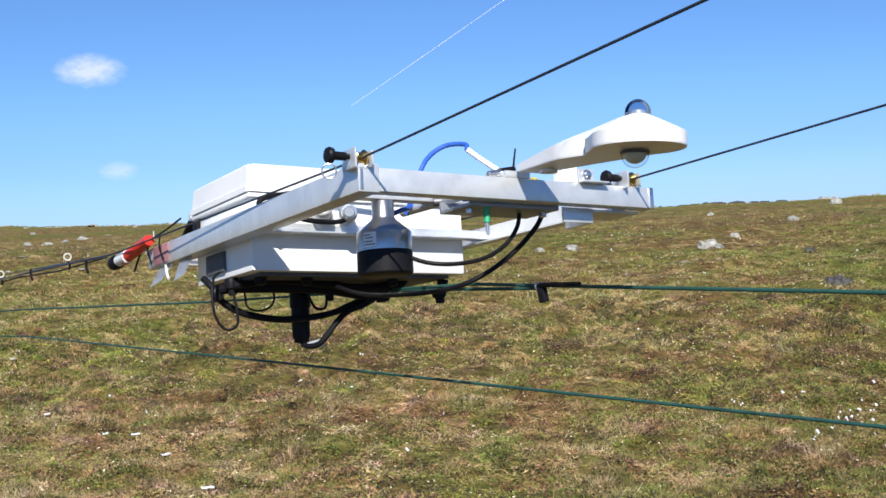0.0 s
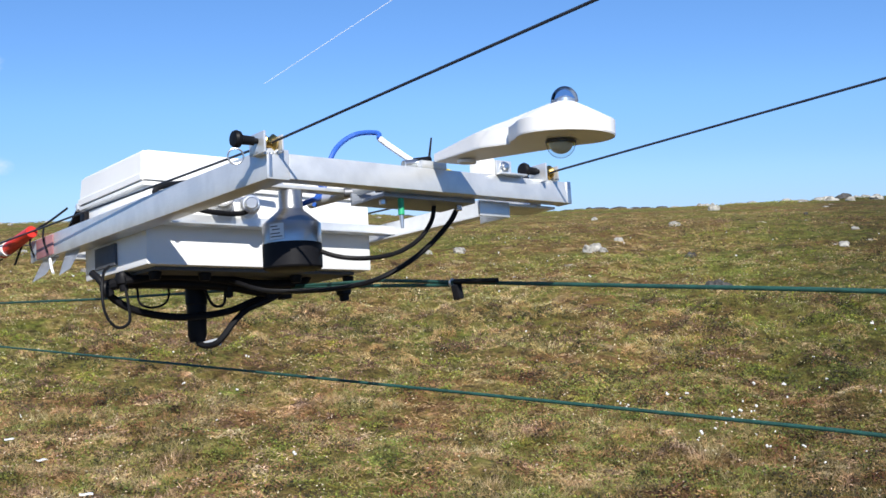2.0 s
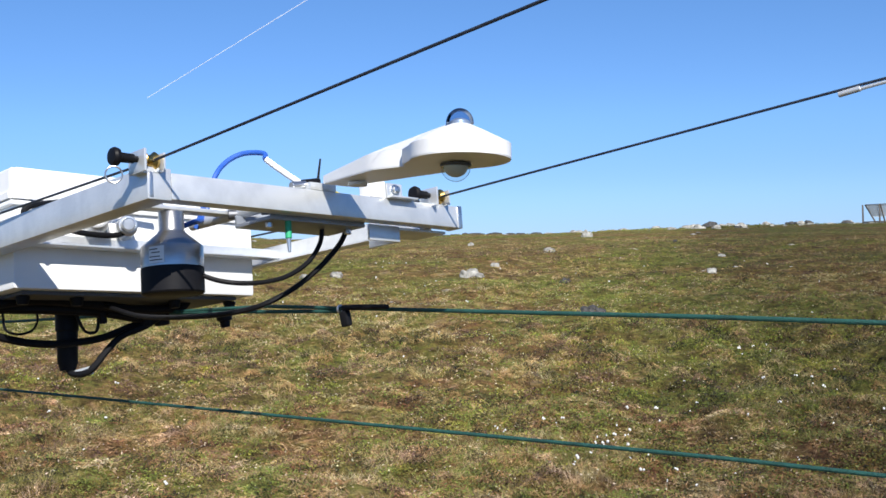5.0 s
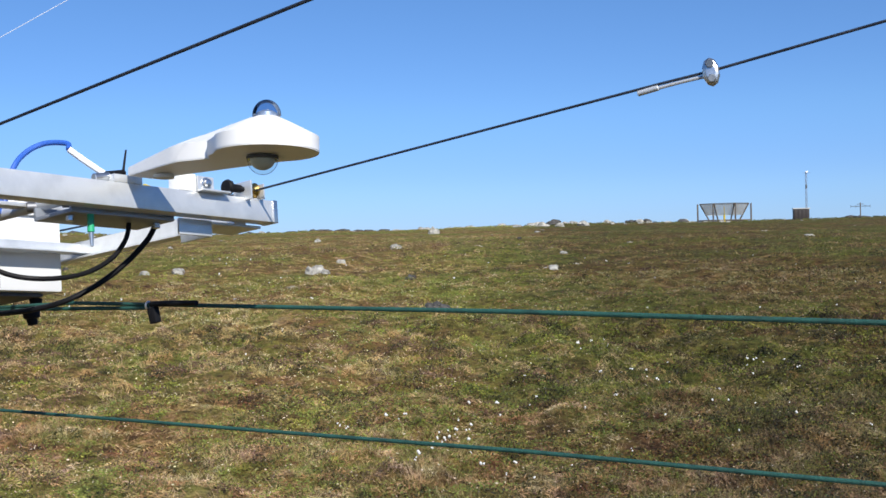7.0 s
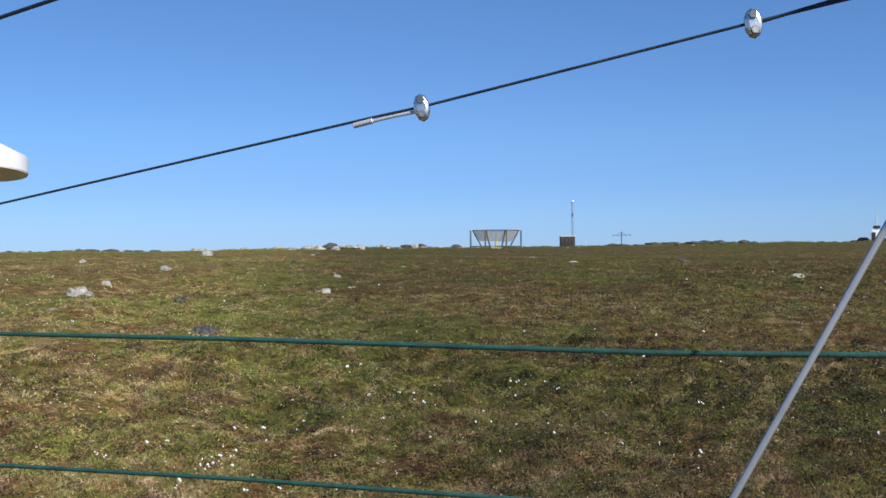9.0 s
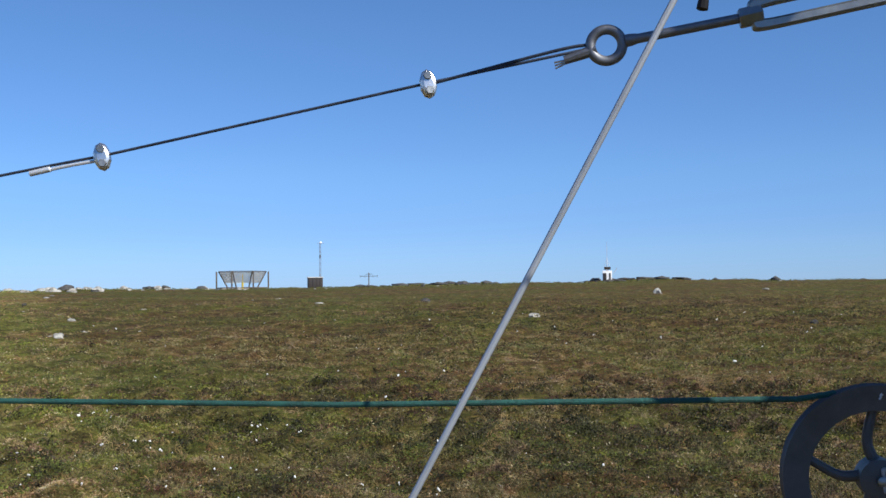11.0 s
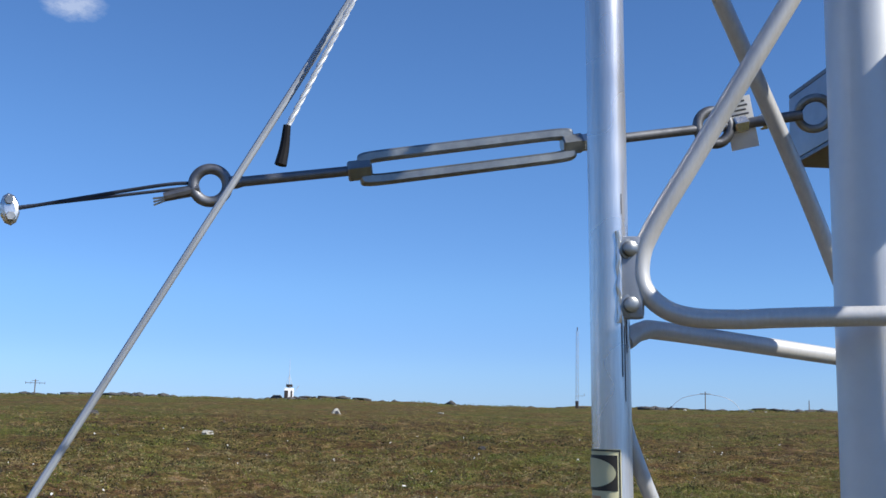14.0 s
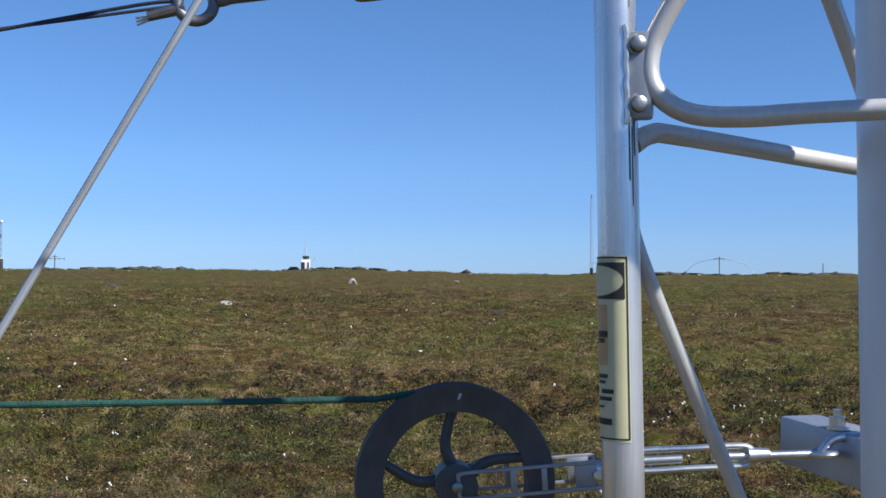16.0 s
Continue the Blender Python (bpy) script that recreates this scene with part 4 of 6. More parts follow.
for v, w, r in ((0.285, -0.112, 0.016), (0.312, -0.110, 0.021), (0.43, -0.112, 0.014), (0.211, -0.108, 0.010), (0.036, -0.100, 0.012)):
    bm = B()
    add_lathe(bm, T(v, 0.49, w + 0.015), TRAM.to_3x3() @ Vector((0.1, 0, -1)), [(0, r * 0.8), (0.006, r), (0.016, r * 0.9), (0.018, r * 0.62), (0.027, r * 0.55), (0.028, r * 0.3)], 14)
    single("cable_knot", bm, BLACK, "lumpy black taped cable connector under the box", "connector", "taped connectors", base=T(v, 0.49, w))

tube = thing("hanging_tube", TRAM, "black tubular sensor pointing down from the box", "sensor")
bm = B()
add_lathe(bm, (0.186, 0.55, -0.080), (0, 0, -1), [(0, 0.0175), (0.045, 0.0175), (0.047, 0.0158), (0.096, 0.0150), (0.100, 0.013), (0.106, 0.012)], 28)
lp("barrel", bm, BLACK, tube)
bm = B()
add_lathe(bm, (0.186, 0.55, -0.078), (0, 0, -1), [(0, 0.021), (0.012, 0.021), (0.014, 0.0178)], 28)
lp("collar", bm, DARK_GREY, tube)

# red and white grip at the rear corner
grip = thing("cable_grip", TRAM, "red and white plastic cable grip with black end knob", "cable grip")
bm = B()
add_tube(bm, [(-0.010, 0.740, 0.012), (-0.012, 0.80, 0.004), (-0.016, 0.86, -0.006)], 0.0098, 14, 6, 1.12)
lp("sleeve", bm, RED, grip)
bm = B()
add_tube(bm, [(-0.016, 0.84, -0.003), (-0.018, 0.90, -0.006)], 0.0118, 14, 3, 0.9)
lp("white_cuff", bm, WHITE_PAINT, grip, "white plastic cuff")
bm = B()
add_lathe(bm, (-0.018, 0.885, -0.006), (-0.05, 1, -0.05), [(0, 0.010), (0.006, 0.0135), (0.026, 0.0135), (0.031, 0.010)], 20)
lp("knob", bm, BLACK, grip, "black rubber knob")
bm = B()
add_box(bm, (-0.0022, 0.668, -0.034), (-0.0006, 0.742, -0.002), 0.0006)
lp("red_tape", bm, RED_FADED, grip, "faded red tape on the rail")
for q in (0.76, 0.70):
    bm = B()
    add_tube(bm, [(-0.004, q, 0.018), (-0.010, q - 0.012, -0.008), (-0.006, q - 0.02, -0.030)], 0.0016, 8, 5)
    lp("tie", bm, BLACK, grip, "black cable tie")
rear = thing("rear_roller", TRAM, "brass rear guide roller with black knob", "roller")
bm = B()
add_lathe(bm, (0.20, 1.02, 0.055), (1, 0, 0), [(0, 0.009), (0.004, 0.0105), (0.010, 0.007), (0.016, 0.0105), (0.02, 0.009)], 20)
lp("wheel", bm, BRASS, rear)
bm = B()
add_box(bm, (0.192, 1.0, 0.03), (0.197, 1.04, 0.07), 0.001)
add_box(bm, (0.224, 1.0, 0.03), (0.229, 1.04, 0.07), 0.001)
add_box(bm, (0.19, 0.74, 0.0), (0.23, 0.775, 0.031), 0.001)
add_box(bm, (0.20, 0.775, 0.018), (0.22, 1.04, 0.031), 0.001)
lp("bracket", bm, WHITE_PAINT, rear)
bm = B()
add_lathe(bm, (0.192, 1.02, 0.05), (-1, 0, 0), [(0, 0.005), (0.02, 0.006), (0.024, 0.010), (0.034, 0.010)], 16)
lp("knob", bm, BLACK, rear)
cable("rail_lead", [(-0.004, 0.60, 0.028), (0.0, 0.68, 0.022), (-0.006, 0.75, 0.012), (-0.004, 0.80, 0.0), (-0.004, 0.84, -0.03)], 0.0018, BLACK_CABLE, "black lead running along the rail")

# ---------------------------------------------------------------- turnbuckle on the far cable
tb = thing("turnbuckle", Matrix.Translation(eye_c), "heavy galvanised open turnbuckle with forged eyes", "turnbuckle", "turnbuckles")
nut_l, nut_r, eye_b = Vector((1.032, 0.609, 1.861)), Vector((1.161, 0.448, 1.898)), Vector((1.2428, 0.341, 1.9208))
axis = (nut_r - nut_l).normalized()
side = axis.cross(Vector((0, 0, 1))).normalized()
upv = side.cross(axis).normalized()
bm = B()
add_ring(bm, eye_c, side, 0.0152, 0.0050, 36, 12)
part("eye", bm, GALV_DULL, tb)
bm = B()
add_rod(bm, eye_c + axis * 0.019, nut_l + axis * 0.012, 0.0047, seg=16)
add_lathe(bm, eye_c + axis * 0.018, axis, [(0, 0.0062), (0.006, 0.0060), (0.012, 0.0048)], 16)
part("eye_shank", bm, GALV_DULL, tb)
bm = B()
mid = nut_l.lerp(nut_r, 0.5)
span = (nut_r - nut_l).length / 2
add_slotted(bm, mid, axis, upv, side, span - 0.002, 0.0160, span - 0.013, 0.0062, 0.0110, 12.0)
add_rod(bm, nut_l - axis * 0.008, nut_l + axis * 0.014, 0.0098, seg=6)
add_rod(bm, nut_r - axis * 0.014, nut_r + axis * 0.006, 0.0098, seg=6)
part("body", bm, GALV_LIGHT, tb)
bm = B()
add_rod(bm, nut_r + axis * 0.005, nut_r + axis * 0.013, 0.0085, seg=6)
part("lock_nut", bm, ZINC, tb, "bright lock nut")
bm = B()
add_rod(bm, nut_r - axis * 0.012, eye_b - axis * 0.018, 0.0047, seg=16)
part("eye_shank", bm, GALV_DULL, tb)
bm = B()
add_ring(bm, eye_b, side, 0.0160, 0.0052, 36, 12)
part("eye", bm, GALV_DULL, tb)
# swaged thimble and folded strand in the eye
thim = thing("cable_thimble", Matrix.Translation(eye_c), "dull steel thimble with loose wire ends in the eye", "thimble")
bm = B()
cd = (eye_c - Vector((0.853, 0.857, 1.814))).normalized()
add_tube(bm, [eye_c - cd * 0.042 - upv * 0.006, eye_c - cd * 0.026 - upv * 0.004, eye_c - cd * 0.010 - upv * 0.002], 0.0042, 10, 4, 1.4)
part("sleeve", bm, GALV_DULL, thim)
bm = B()
add_tube(bm, [Vector((0.853, 0.857, 1.8125)), eye_c - cd * 0.05 + upv * 0.005, eye_c - cd * 0.014 + upv * 0.004], 0.0017, 8, 5)
part("returned_strand", bm, CABLE_STEEL, thim)
for k in (-0.003, 0.0, 0.003):
    bm = B()
    add_tube(bm, [eye_c - cd * 0.052 - upv * (0.009 + k), eye_c - cd * 0.03 - upv * 0.006], 0.0010, 6, 2)
    part("wire_end", bm, ZINC, thim)


def cable_clamp(p, d):
    """Round two-part cable clamp: two turned discs with a groove and a bolt."""
    p, d = Vector(p), Vector(d).normalized()
    c = thing("cable_clamp", Matrix.Translation(p), "bright round clamp squeezing the steel cable", "clamp", "clamps on the cable")
    s = d.cross(Vector((0, 0, 1))).normalized()
    u = s.cross(d).normalized()
    face = (s * 0.95 + d * 0.3).normalized()
    wide = u.cross(face).normalized()
    for k in (1, -1):
        bm = B()
        rings = []
        for h, f in ((0.0012, 0.96), (0.0030, 1.0), (0.0048, 0.86), (0.0058, 0.55)):
            rings.append([bm.verts.new(p + face * (h * k) + wide * (0.0085 * f * math.cos(t)) + u * (0.0142 * f * math.sin(t))) for t in (2 * math.pi * (i + 0.5) / 10 for i in range(10))])
        for a, b2 in zip(rings, rings[1:]):
            for i in range(10):
                bm.faces.new((a[i], a[(i + 1) % 10], b2[(i + 1) % 10], b2[i]))
        bm.faces.new(rings[0])
        bm.faces.new(rings[-1])
        part("jaw", bm, ZINC, c, smooth=12)
    for k in (1, -1):
        bm = B()
        add_rod(bm, p + u * (0.0082 * k) - face * 0.0080, p + u * (0.0074 * k) + face * 0.0080, 0.0044, seg=6)
        part("bolt", bm, GALV_LIGHT, c, "hexagon bolt through both jaws")


cable_clamp((0.632, 1.102, 1.749), CABLE_DIR)
cable_clamp((0.853, 0.857, 1.813), CABLE_DIR)
bm = B()
add_tube(bm, [Vector((0.586, 1.158, 1.7345)), Vector((0.609, 1.130, 1.741)), Vector((0.632, 1.102, 1.746))], 0.0018, 8, 4)
add_rod(bm, Vector((0.583, 1.161, 1.734)), Vector((0.597, 1.144, 1.7382)), 0.0030, seg=12)
single("ferrule", bm, GALV, "pale crimped ferrule on the cable's folded end", "ferrule", base=(0.586, 1.158, 1.7345))

# ---------------------------------------------------------------- guy strand and its taped tail
guy_p, guy_d = Vector((0.2021, 1.078, 0.3367)), Vector((0.3405, -0.3371, 0.8777))
line_thing("guy_wire", [guy_p - guy_d * 0.55, guy_p + guy_d * 1.5, guy_p + guy_d * 3.4], 0.0025, GUY_STEEL, "grey plastic-coated guy strand slanting up to the mast", "guy wire")
tail = thing("guy_tail", Matrix.Translation((0.82, 0.522, 1.84)), "silver braided tail with black taped end beside the guy strand", "cord")
tp0, tp1, tp2 = Vector((0.780, 0.491, 1.803)), Vector((0.7815, 0.4885, 1.828)), Vector((0.832, 0.424, 2.010))
bm = B()
for k in range(3):
    pts = []
    for i in range(25):
        t = i / 24
        a = 2 * math.pi * (k / 3 + 8 * t)
        pts.append(tp1.lerp(tp2, t) + Vector((math.cos(a), math.sin(a), 0)) * 0.0013)
    add_tube(bm, pts, 0.0011, 6, 2)
part("braid", bm, GALV, tail)
bm = B()
add_tube(bm, [tp0, tp0.lerp(tp1, 0.5) + Vector((0.001, 0, 0)), tp1 + (tp1 - tp0) * 0.1], 0.0042, 10, 4, 0.6)
part("tape", bm, BLACK, tail, "black tape end")

# ---------------------------------------------------------------- lattice mast and post
def lean(x, y, z):
    return Vector((x - 0.008 * (z - 1.63), y + 0.018 * (z - 1.63), z))


LEG_A, LEG_C, LEG_D = (0.919, 0.311), (1.185, 0.190), (1.010, 0.036)
mast = thing("lattice_mast", Matrix.Translation((0.93, 0.28, zs(0.93, 0.28))), "three-legged welded aluminium lattice mast", "mast")
for x, y in (LEG_A, LEG_C, LEG_D):
    bm = B()
    add_tube(bm, [lean(x, y, -0.2), lean(x, y, 1.2), lean(x, y, 2.2), lean(x, y, 3.6)], 0.0134, 40, 6)
    leg = part("leg", bm, ALU_TUBE, mast)
    if (x, y) == LEG_A:
        leg_a = leg
to_d = (Vector((*LEG_D, 0)) - Vector((*LEG_A, 0))).normalized()
to_c = (Vector((*LEG_C, 0)) - Vector((*LEG_A, 0))).normalized()
ROD = 0.0066


def strut(name, pts, r=ROD):
    bm = B()
    add_tube(bm, pts, r, 18, 8)
    return part(name, bm, ALU_ROD, mast)


def panel_face(a, b, z, z_up, out):
    """A bent rod of one face: a level run from leg a, a tight bend and a diagonal up to leg b."""
    A, Bq = Vector((*a, 0)), Vector((*b, 0))
    d = (Bq - A).normalized()
    g = lambda s, zz: lean(*(A + d * s + out).xy, zz)
    L = (Bq - A).length
    strut("brace", [g(L, z + 0.003), g(L * 0.7, z + 0.002), g(L * 0.5, z + 0.001), g(0.11, z), g(0.085, z - 0.001), g(0.058, z), g(0.040, z + 0.005), g(0.027, z + 0.016), g(0.0225, z + 0.028), g(0.0240, z + 0.044), g(0.030, z + 0.058), g(0.040, z + 0.0755), g(0.055, z + 0.0995), g(0.080, z + 0.140), g(0.120, z + 0.205), g(0.190, z + 0.318), g(L - 0.015, z_up)])


out_d = Vector((-0.004, 0.0, 0))
panel_face(LEG_A, LEG_D, 1.708, 2.155, out_d)
panel_face(LEG_A, LEG_D, 2.26, 2.66, out_d)
for z0 in (1.693, 2.25):
    strut("brace", [lean(*(Vector((*LEG_A, 0)) + to_c * 0.014).xy, z0), lean(*(Vector((*LEG_A, 0)) + to_c * 0.03).xy, z0 + 0.008), lean(*(Vector((*LEG_A, 0)) + to_c * 0.06).xy, z0 + 0.009), lean(*(Vector((*LEG_C, 0)) - to_c * 0.05).xy, z0 + 0.001), lean(*LEG_C, z0)])
    strut("brace", [lean(*(Vector((*LEG_C, 0)) - to_c * 0.02).xy, z0 + 0.03), lean(*(Vector((*LEG_C, 0)) - to_c * 0.10).xy, z0 + 0.165), lean(*(Vector((*LEG_A, 0)) + to_c * 0.02).xy, z0 + 0.42)])
    if z0 < 2:
        strut("brace", [lean(*(Vector((*LEG_A, 0)) + to_c * 0.010).xy, z0 - 0.035), lean(*(Vector((*LEG_A, 0)) + to_c * 0.022).xy, z0 - 0.080), lean(*(Vector((*LEG_A, 0)) + to_c * 0.125).xy, z0 - 0.27), lean(*(Vector((*LEG_A, 0)) + to_c * 0.22).xy, z0 - 0.45)], 0.0052)
    strut("brace", [lean(*LEG_C, z0 + 0.02), lean(*LEG_D, z0 + 0.02)])
# welded lug with its two bolts
cam_side = Vector((-0.92, -0.39, 0))
cA = lambda z: lean(*LEG_A, z)
for z0 in (1.735, 2.29):
    bm = B()
    lm = Matrix.Translation(cA(z0) + to_d * 0.0145 + cam_side * 0.003) @ pose(0, 0, 0, 0, 0, math.degrees(math.atan2(to_d.y, to_d.x)))
    add_box(bm, (-0.009, -0.0068, -0.028), (0.0090, 0.0060, 0.028), 0.0035, lm)
    lug = part("lug", bm, SHADED_GREY, mast)
    for dz in (0.019, -0.019):
        bm = B()
        add_lathe(bm, cA(z0 + dz) + to_d * 0.0135 + cam_side * 0.0085, cam_side + to_d * 0.35, [(0, 0.0074), (0.0010, 0.0074), (0.0013, 0.0056), (0.0042, 0.0052), (0.0050, 0.0036)], 12)
        part("bolt", bm, GALV_LIGHT, lug, "grey bolt head on a washer")
    bm = B()
    pts = [cA(z0 + 0.031 - 0.0062 * i) + to_d * (0.0062 + 0.0007 * (i % 2)) + cam_side * (0.0124 - 0.0004 * (i % 3)) for i in range(11)]
    add_tube(bm, pts, 0.0016, 8, 3)
    part("weld_bead", bm, ZINC, lug, "rough bright weld bead")

# sticker wrapped round the leg
view_ang = math.atan2(-0.39, -0.92)


def wrap(name, z0, z1, a0, a1, mat, parent, lift, label="", k=14):
    """A patch lying on the leg between two heights and two angles (degrees to the left of its face)."""
    bm = B()
    cols = []
    for i in range(k + 1):
        t = view_ang + radians(a0 + (a1 - a0) * i / k)
        o = Vector((math.cos(t), math.sin(t), 0)) * (0.0134 + lift)
        cols.append([bm.verts.new(cA(z0) + o), bm.verts.new(cA(z1) + o)])
    for p, q in zip(cols, cols[1:]):
        bm.faces.new((p[0], q[0], q[1], p[1]))
    return part(name, bm, mat, parent, label)


for z0, z1, a0, a1 in ((1.668, 1.706, 33, 37), (1.652, 1.702, 43, 46), (1.684, 1.706, 51, 56), (1.778, 1.792, 40, 43)):
    wrap("stain", z0, z1, a0, a1, DARK_GREY, mast, 0.0003, "dark drip stain", 4)
RIGHT = 24
st = wrap("sticker", 1.5045, 1.6205, RIGHT, -100, CREAM, mast, 0.0004, "faded cream sticker with black border", 24)
for z0, z1, a0, a1 in ((1.6190, 1.6200, RIGHT - 3, -100), (1.5060, 1.5070, RIGHT - 3, -100), (1.5060, 1.6200, RIGHT - 3, RIGHT - 6)):
    wrap("border", z0, z1, a0, a1, INK, st, 0.0008)
wrap("logo_field", 1.5935, 1.6165, RIGHT - 11, -100, INK, st, 0.0008, "black printed field")
bm = B()
ring_o = []
for i in range(25):
    t = radians(-90 + 180 * i / 24)
    ang = view_ang + radians(-62 + 70 * math.cos(t))
    o = Vector((math.cos(ang), math.sin(ang), 0)) * (0.0134 + 0.0012)
    ring_o.append(bm.verts.new(cA(1.605 + 0.0095 * math.sin(t)) + o))
spine = []
for i in range(25):
    t = radians(-90 + 180 * i / 24)
    ang = view_ang + radians(-62 - 26)
    spine.append(bm.verts.new(cA(1.605 + 0.0095 * math.sin(t)) + Vector((math.cos(ang), math.sin(ang), 0)) * (0.0134 + 0.0012)))
mids = []
for w in (0.25, 0.5, 0.75):
    row = []
    for i in range(25):
        t = radians(-90 + 180 * i / 24)
        ang = view_ang + radians((-88) * (1 - w) + (-62 + 70 * math.cos(t)) * w)
        row.append(bm.verts.new(cA(1.605 + 0.0095 * math.sin(t)) + Vector((math.cos(ang), math.sin(ang), 0)) * (0.0134 + 0.0012)))
    mids.append(row)
strips = [spine] + mids + [ring_o]
for p, q in zip(strips, strips[1:]):
    for i in range(24):
        if (p[i].co - q[i].co).length > 1e-6 or (p[i + 1].co - q[i + 1].co).length > 1e-6:
            bm.faces.new((p[i], p[i + 1], q[i + 1], q[i]))
part("logo_shape", bm, CREAM, st, "cream half-ellipse shape")
wrap("faded_print", 1.552, 1.590, -35, -95, RUST, st, 0.0006, "faded orange print")
for z0, z1, a0, a1 in ((1.5695, 1.5735, -34, -75), (1.5660, 1.5690, -44, -75), (1.5440, 1.5465, -36, -75), (1.5405, 1.5425, -44, -75), (1.5345, 1.5372, -20, -60), (1.5300, 1.5325, -25, -75), (1.5255, 1.5268, -50, -75), (1.5150, 1.5190, -26, -75)):
    wrap("print_bar", z0, z1, a0, a1, INK, st, 0.0008, k=6)

POST = (1.043, 0.1595)
post = thing("steel_post", Matrix.Translation((*POST, zs(*POST))), "thick galvanised steel pipe standing inside the mast", "post")
bm = B()
add_tube(bm, [Vector((*POST, -0.3)), Vector((1.043, 0.1605, 1.2)), Vector((1.042, 0.1645, 2.0)), Vector((1.041, 0.1675, 3.2))], 0.0275, 56, 6)
part("pipe", bm, GALV, post)

# upper bracket channel behind the post, with shackle, eye bolt and paper tag
eye_bolt = Vector((1.282, 0.255, 1.934))
brk = thing("bracket_channel", Matrix.Translation((1.30, 0.2, 1.95)), "galvanised channel bracket bolted across the post", "bracket")
bx = Matrix.LocRotScale((1.20, 0.172, 1.945), Euler((0, 0, radians(35.6))), None)
# web in the shade-toned grey, flanges darker still for the shadowed underside
bm = B()
add_box(bm, (-0.34, -0.0025, -0.034), (0.222, 0.0025, 0.034), 0.002, bx)
part("web", bm, SHADED_GREY, brk)
for z in (-0.0365, 0.0365):
    bm = B()
    add_box(bm, (-0.34, -0.050, z - 0.0025), (0.222, 0.0025, z + 0.0025), 0.002, bx)
    part("flange", bm, GALV_DULL, brk)
for x in (-0.10,):
    bm = B()
    add_lathe(bm, bx @ Vector((x, 0.003, 0.004)), bx.to_3x3() @ Vector((0, 1, 0)), [(0, 0.011), (0.002, 0.011), (0.003, 0.0075), (0.008, 0.0075)], 6)
    part("bolt", bm, BRASS, brk, "yellow zinc bolt head")
bm = B()
add_ring(bm, eye_bolt, (0.75, 0.3, 0.5), 0.0155, 0.0042, 30, 10)
shackle = thing("shackle", Matrix.Translation(eye_bolt), "bright shackle ring joining turnbuckle and bracket", "shackle")
part("ring", bm, GALV_LIGHT, shackle)
bm = B()
add_tube(bm, [eye_b + axis * 0.004, eye_b + axis * 0.03, eye_bolt - axis * 0.012], 0.0052, 12, 4)
part("hook", bm, GALV_DULL, shackle)
bm = B()
add_rod(bm, eye_b + axis * 0.020 - upv * 0.001, eye_b + axis * 0.034, 0.0085, seg=6)
part("nut", bm, ZINC, shackle, "bright nut")
bm = B()
add_rod(bm, eye_b + axis * 0.048, eye_b + axis * 0.056, 0.0085, seg=6)
part("nut", bm, ZINC, shackle, "bright nut")
bm = B()
tagm = Matrix.Translation(eye_b + axis * 0.028) @ look((0, 0, 0), Vector((0.8, 0.35, 0.25))) @ pose(0, 0, 0, 0, 0, 12)
add_box(bm, (-0.013, -0.024, -0.0006), (0.013, 0.026, 0.0006), 0.0002, tagm)
tag = thing("paper_tag", Matrix.Translation(eye_b), "white paper tag stuck on the shackle bolt", "tag")
part("sheet", bm, PAPER, tag)
for k in range(5):
    bm = B()
    add_box(bm, (-0.009, 0.004 + k * 0.0042, 0.0008), (0.007 + 0.002 * (k % 2), 0.0058 + k * 0.0042, 0.0011), 0, tagm)
    part("print_bar", bm, DARK_GREY, tag)

# ---------------------------------------------------------------- pulley, clevis and lower turnbuckle
hub = Vector((0.9963, 0.4782, 1.4506))
pd = rope_dir.copy()
pside = Vector((0.802, 0.597, 0))
pulley = thing("rope_pulley", Matrix.Translation(hub), "grey cast spoked rope pulley carrying the green rope", "pulley")
bm = B()
seg = 64
prof = [(0.0550, -0.008), (0.066, -0.0095), (0.0758, -0.0105), (0.0765, -0.009), (0.0725, -0.003), (0.0720, 0.0), (0.0725, 0.003), (0.0765, 0.009), (0.0758, 0.0105), (0.066, 0.0095), (0.0550, 0.008)]
cols = []
for i in range(seg):
    t = 2 * math.pi * i / seg
    o = pd * math.cos(t) + Vector((0, 0, 1)) * math.sin(t)
    cols.append([bm.verts.new(hub + o * r + pside * w) for r, w in prof])
for i in range(seg):
    p, q = cols[i], cols[(i + 1) % seg]
    for k in range(len(prof)):
        bm.faces.new((p[k], p[(k + 1) % len(prof)], q[(k + 1) % len(prof)], q[k]))
part("rim", bm, IRON, pulley)
for i in range(5):
    t = radians(92 + 72 * i)
    o = pd * math.cos(t) + Vector((0, 0, 1)) * math.sin(t)
    o2 = pd * math.cos(t + 0.22) + Vector((0, 0, 1)) * math.sin(t + 0.22)
    bm = B()
    add_tube(bm, [hub + o * 0.010, hub + o2 * 0.030, hub + o * 0.058], 0.0050, 10, 6, 0.75)
    part("spoke", bm, IRON, pulley)
bm = B()
add_lathe(bm, hub - pside * 0.016, pside, [(0, 0.012), (0.002, 0.0165), (0.030, 0.0165), (0.032, 0.012)], 24)
hubp = part("hub", bm, IRON, pulley)
bm = B()
add_lathe(bm, hub - pside * 0.023, pside, [(0, 0.002), (0.001, 0.004), (0.006, 0.0045), (0.007, 0.003)], 12)
part("axle_bolt", bm, GALV_LIGHT, hubp, "bright axle bolt")

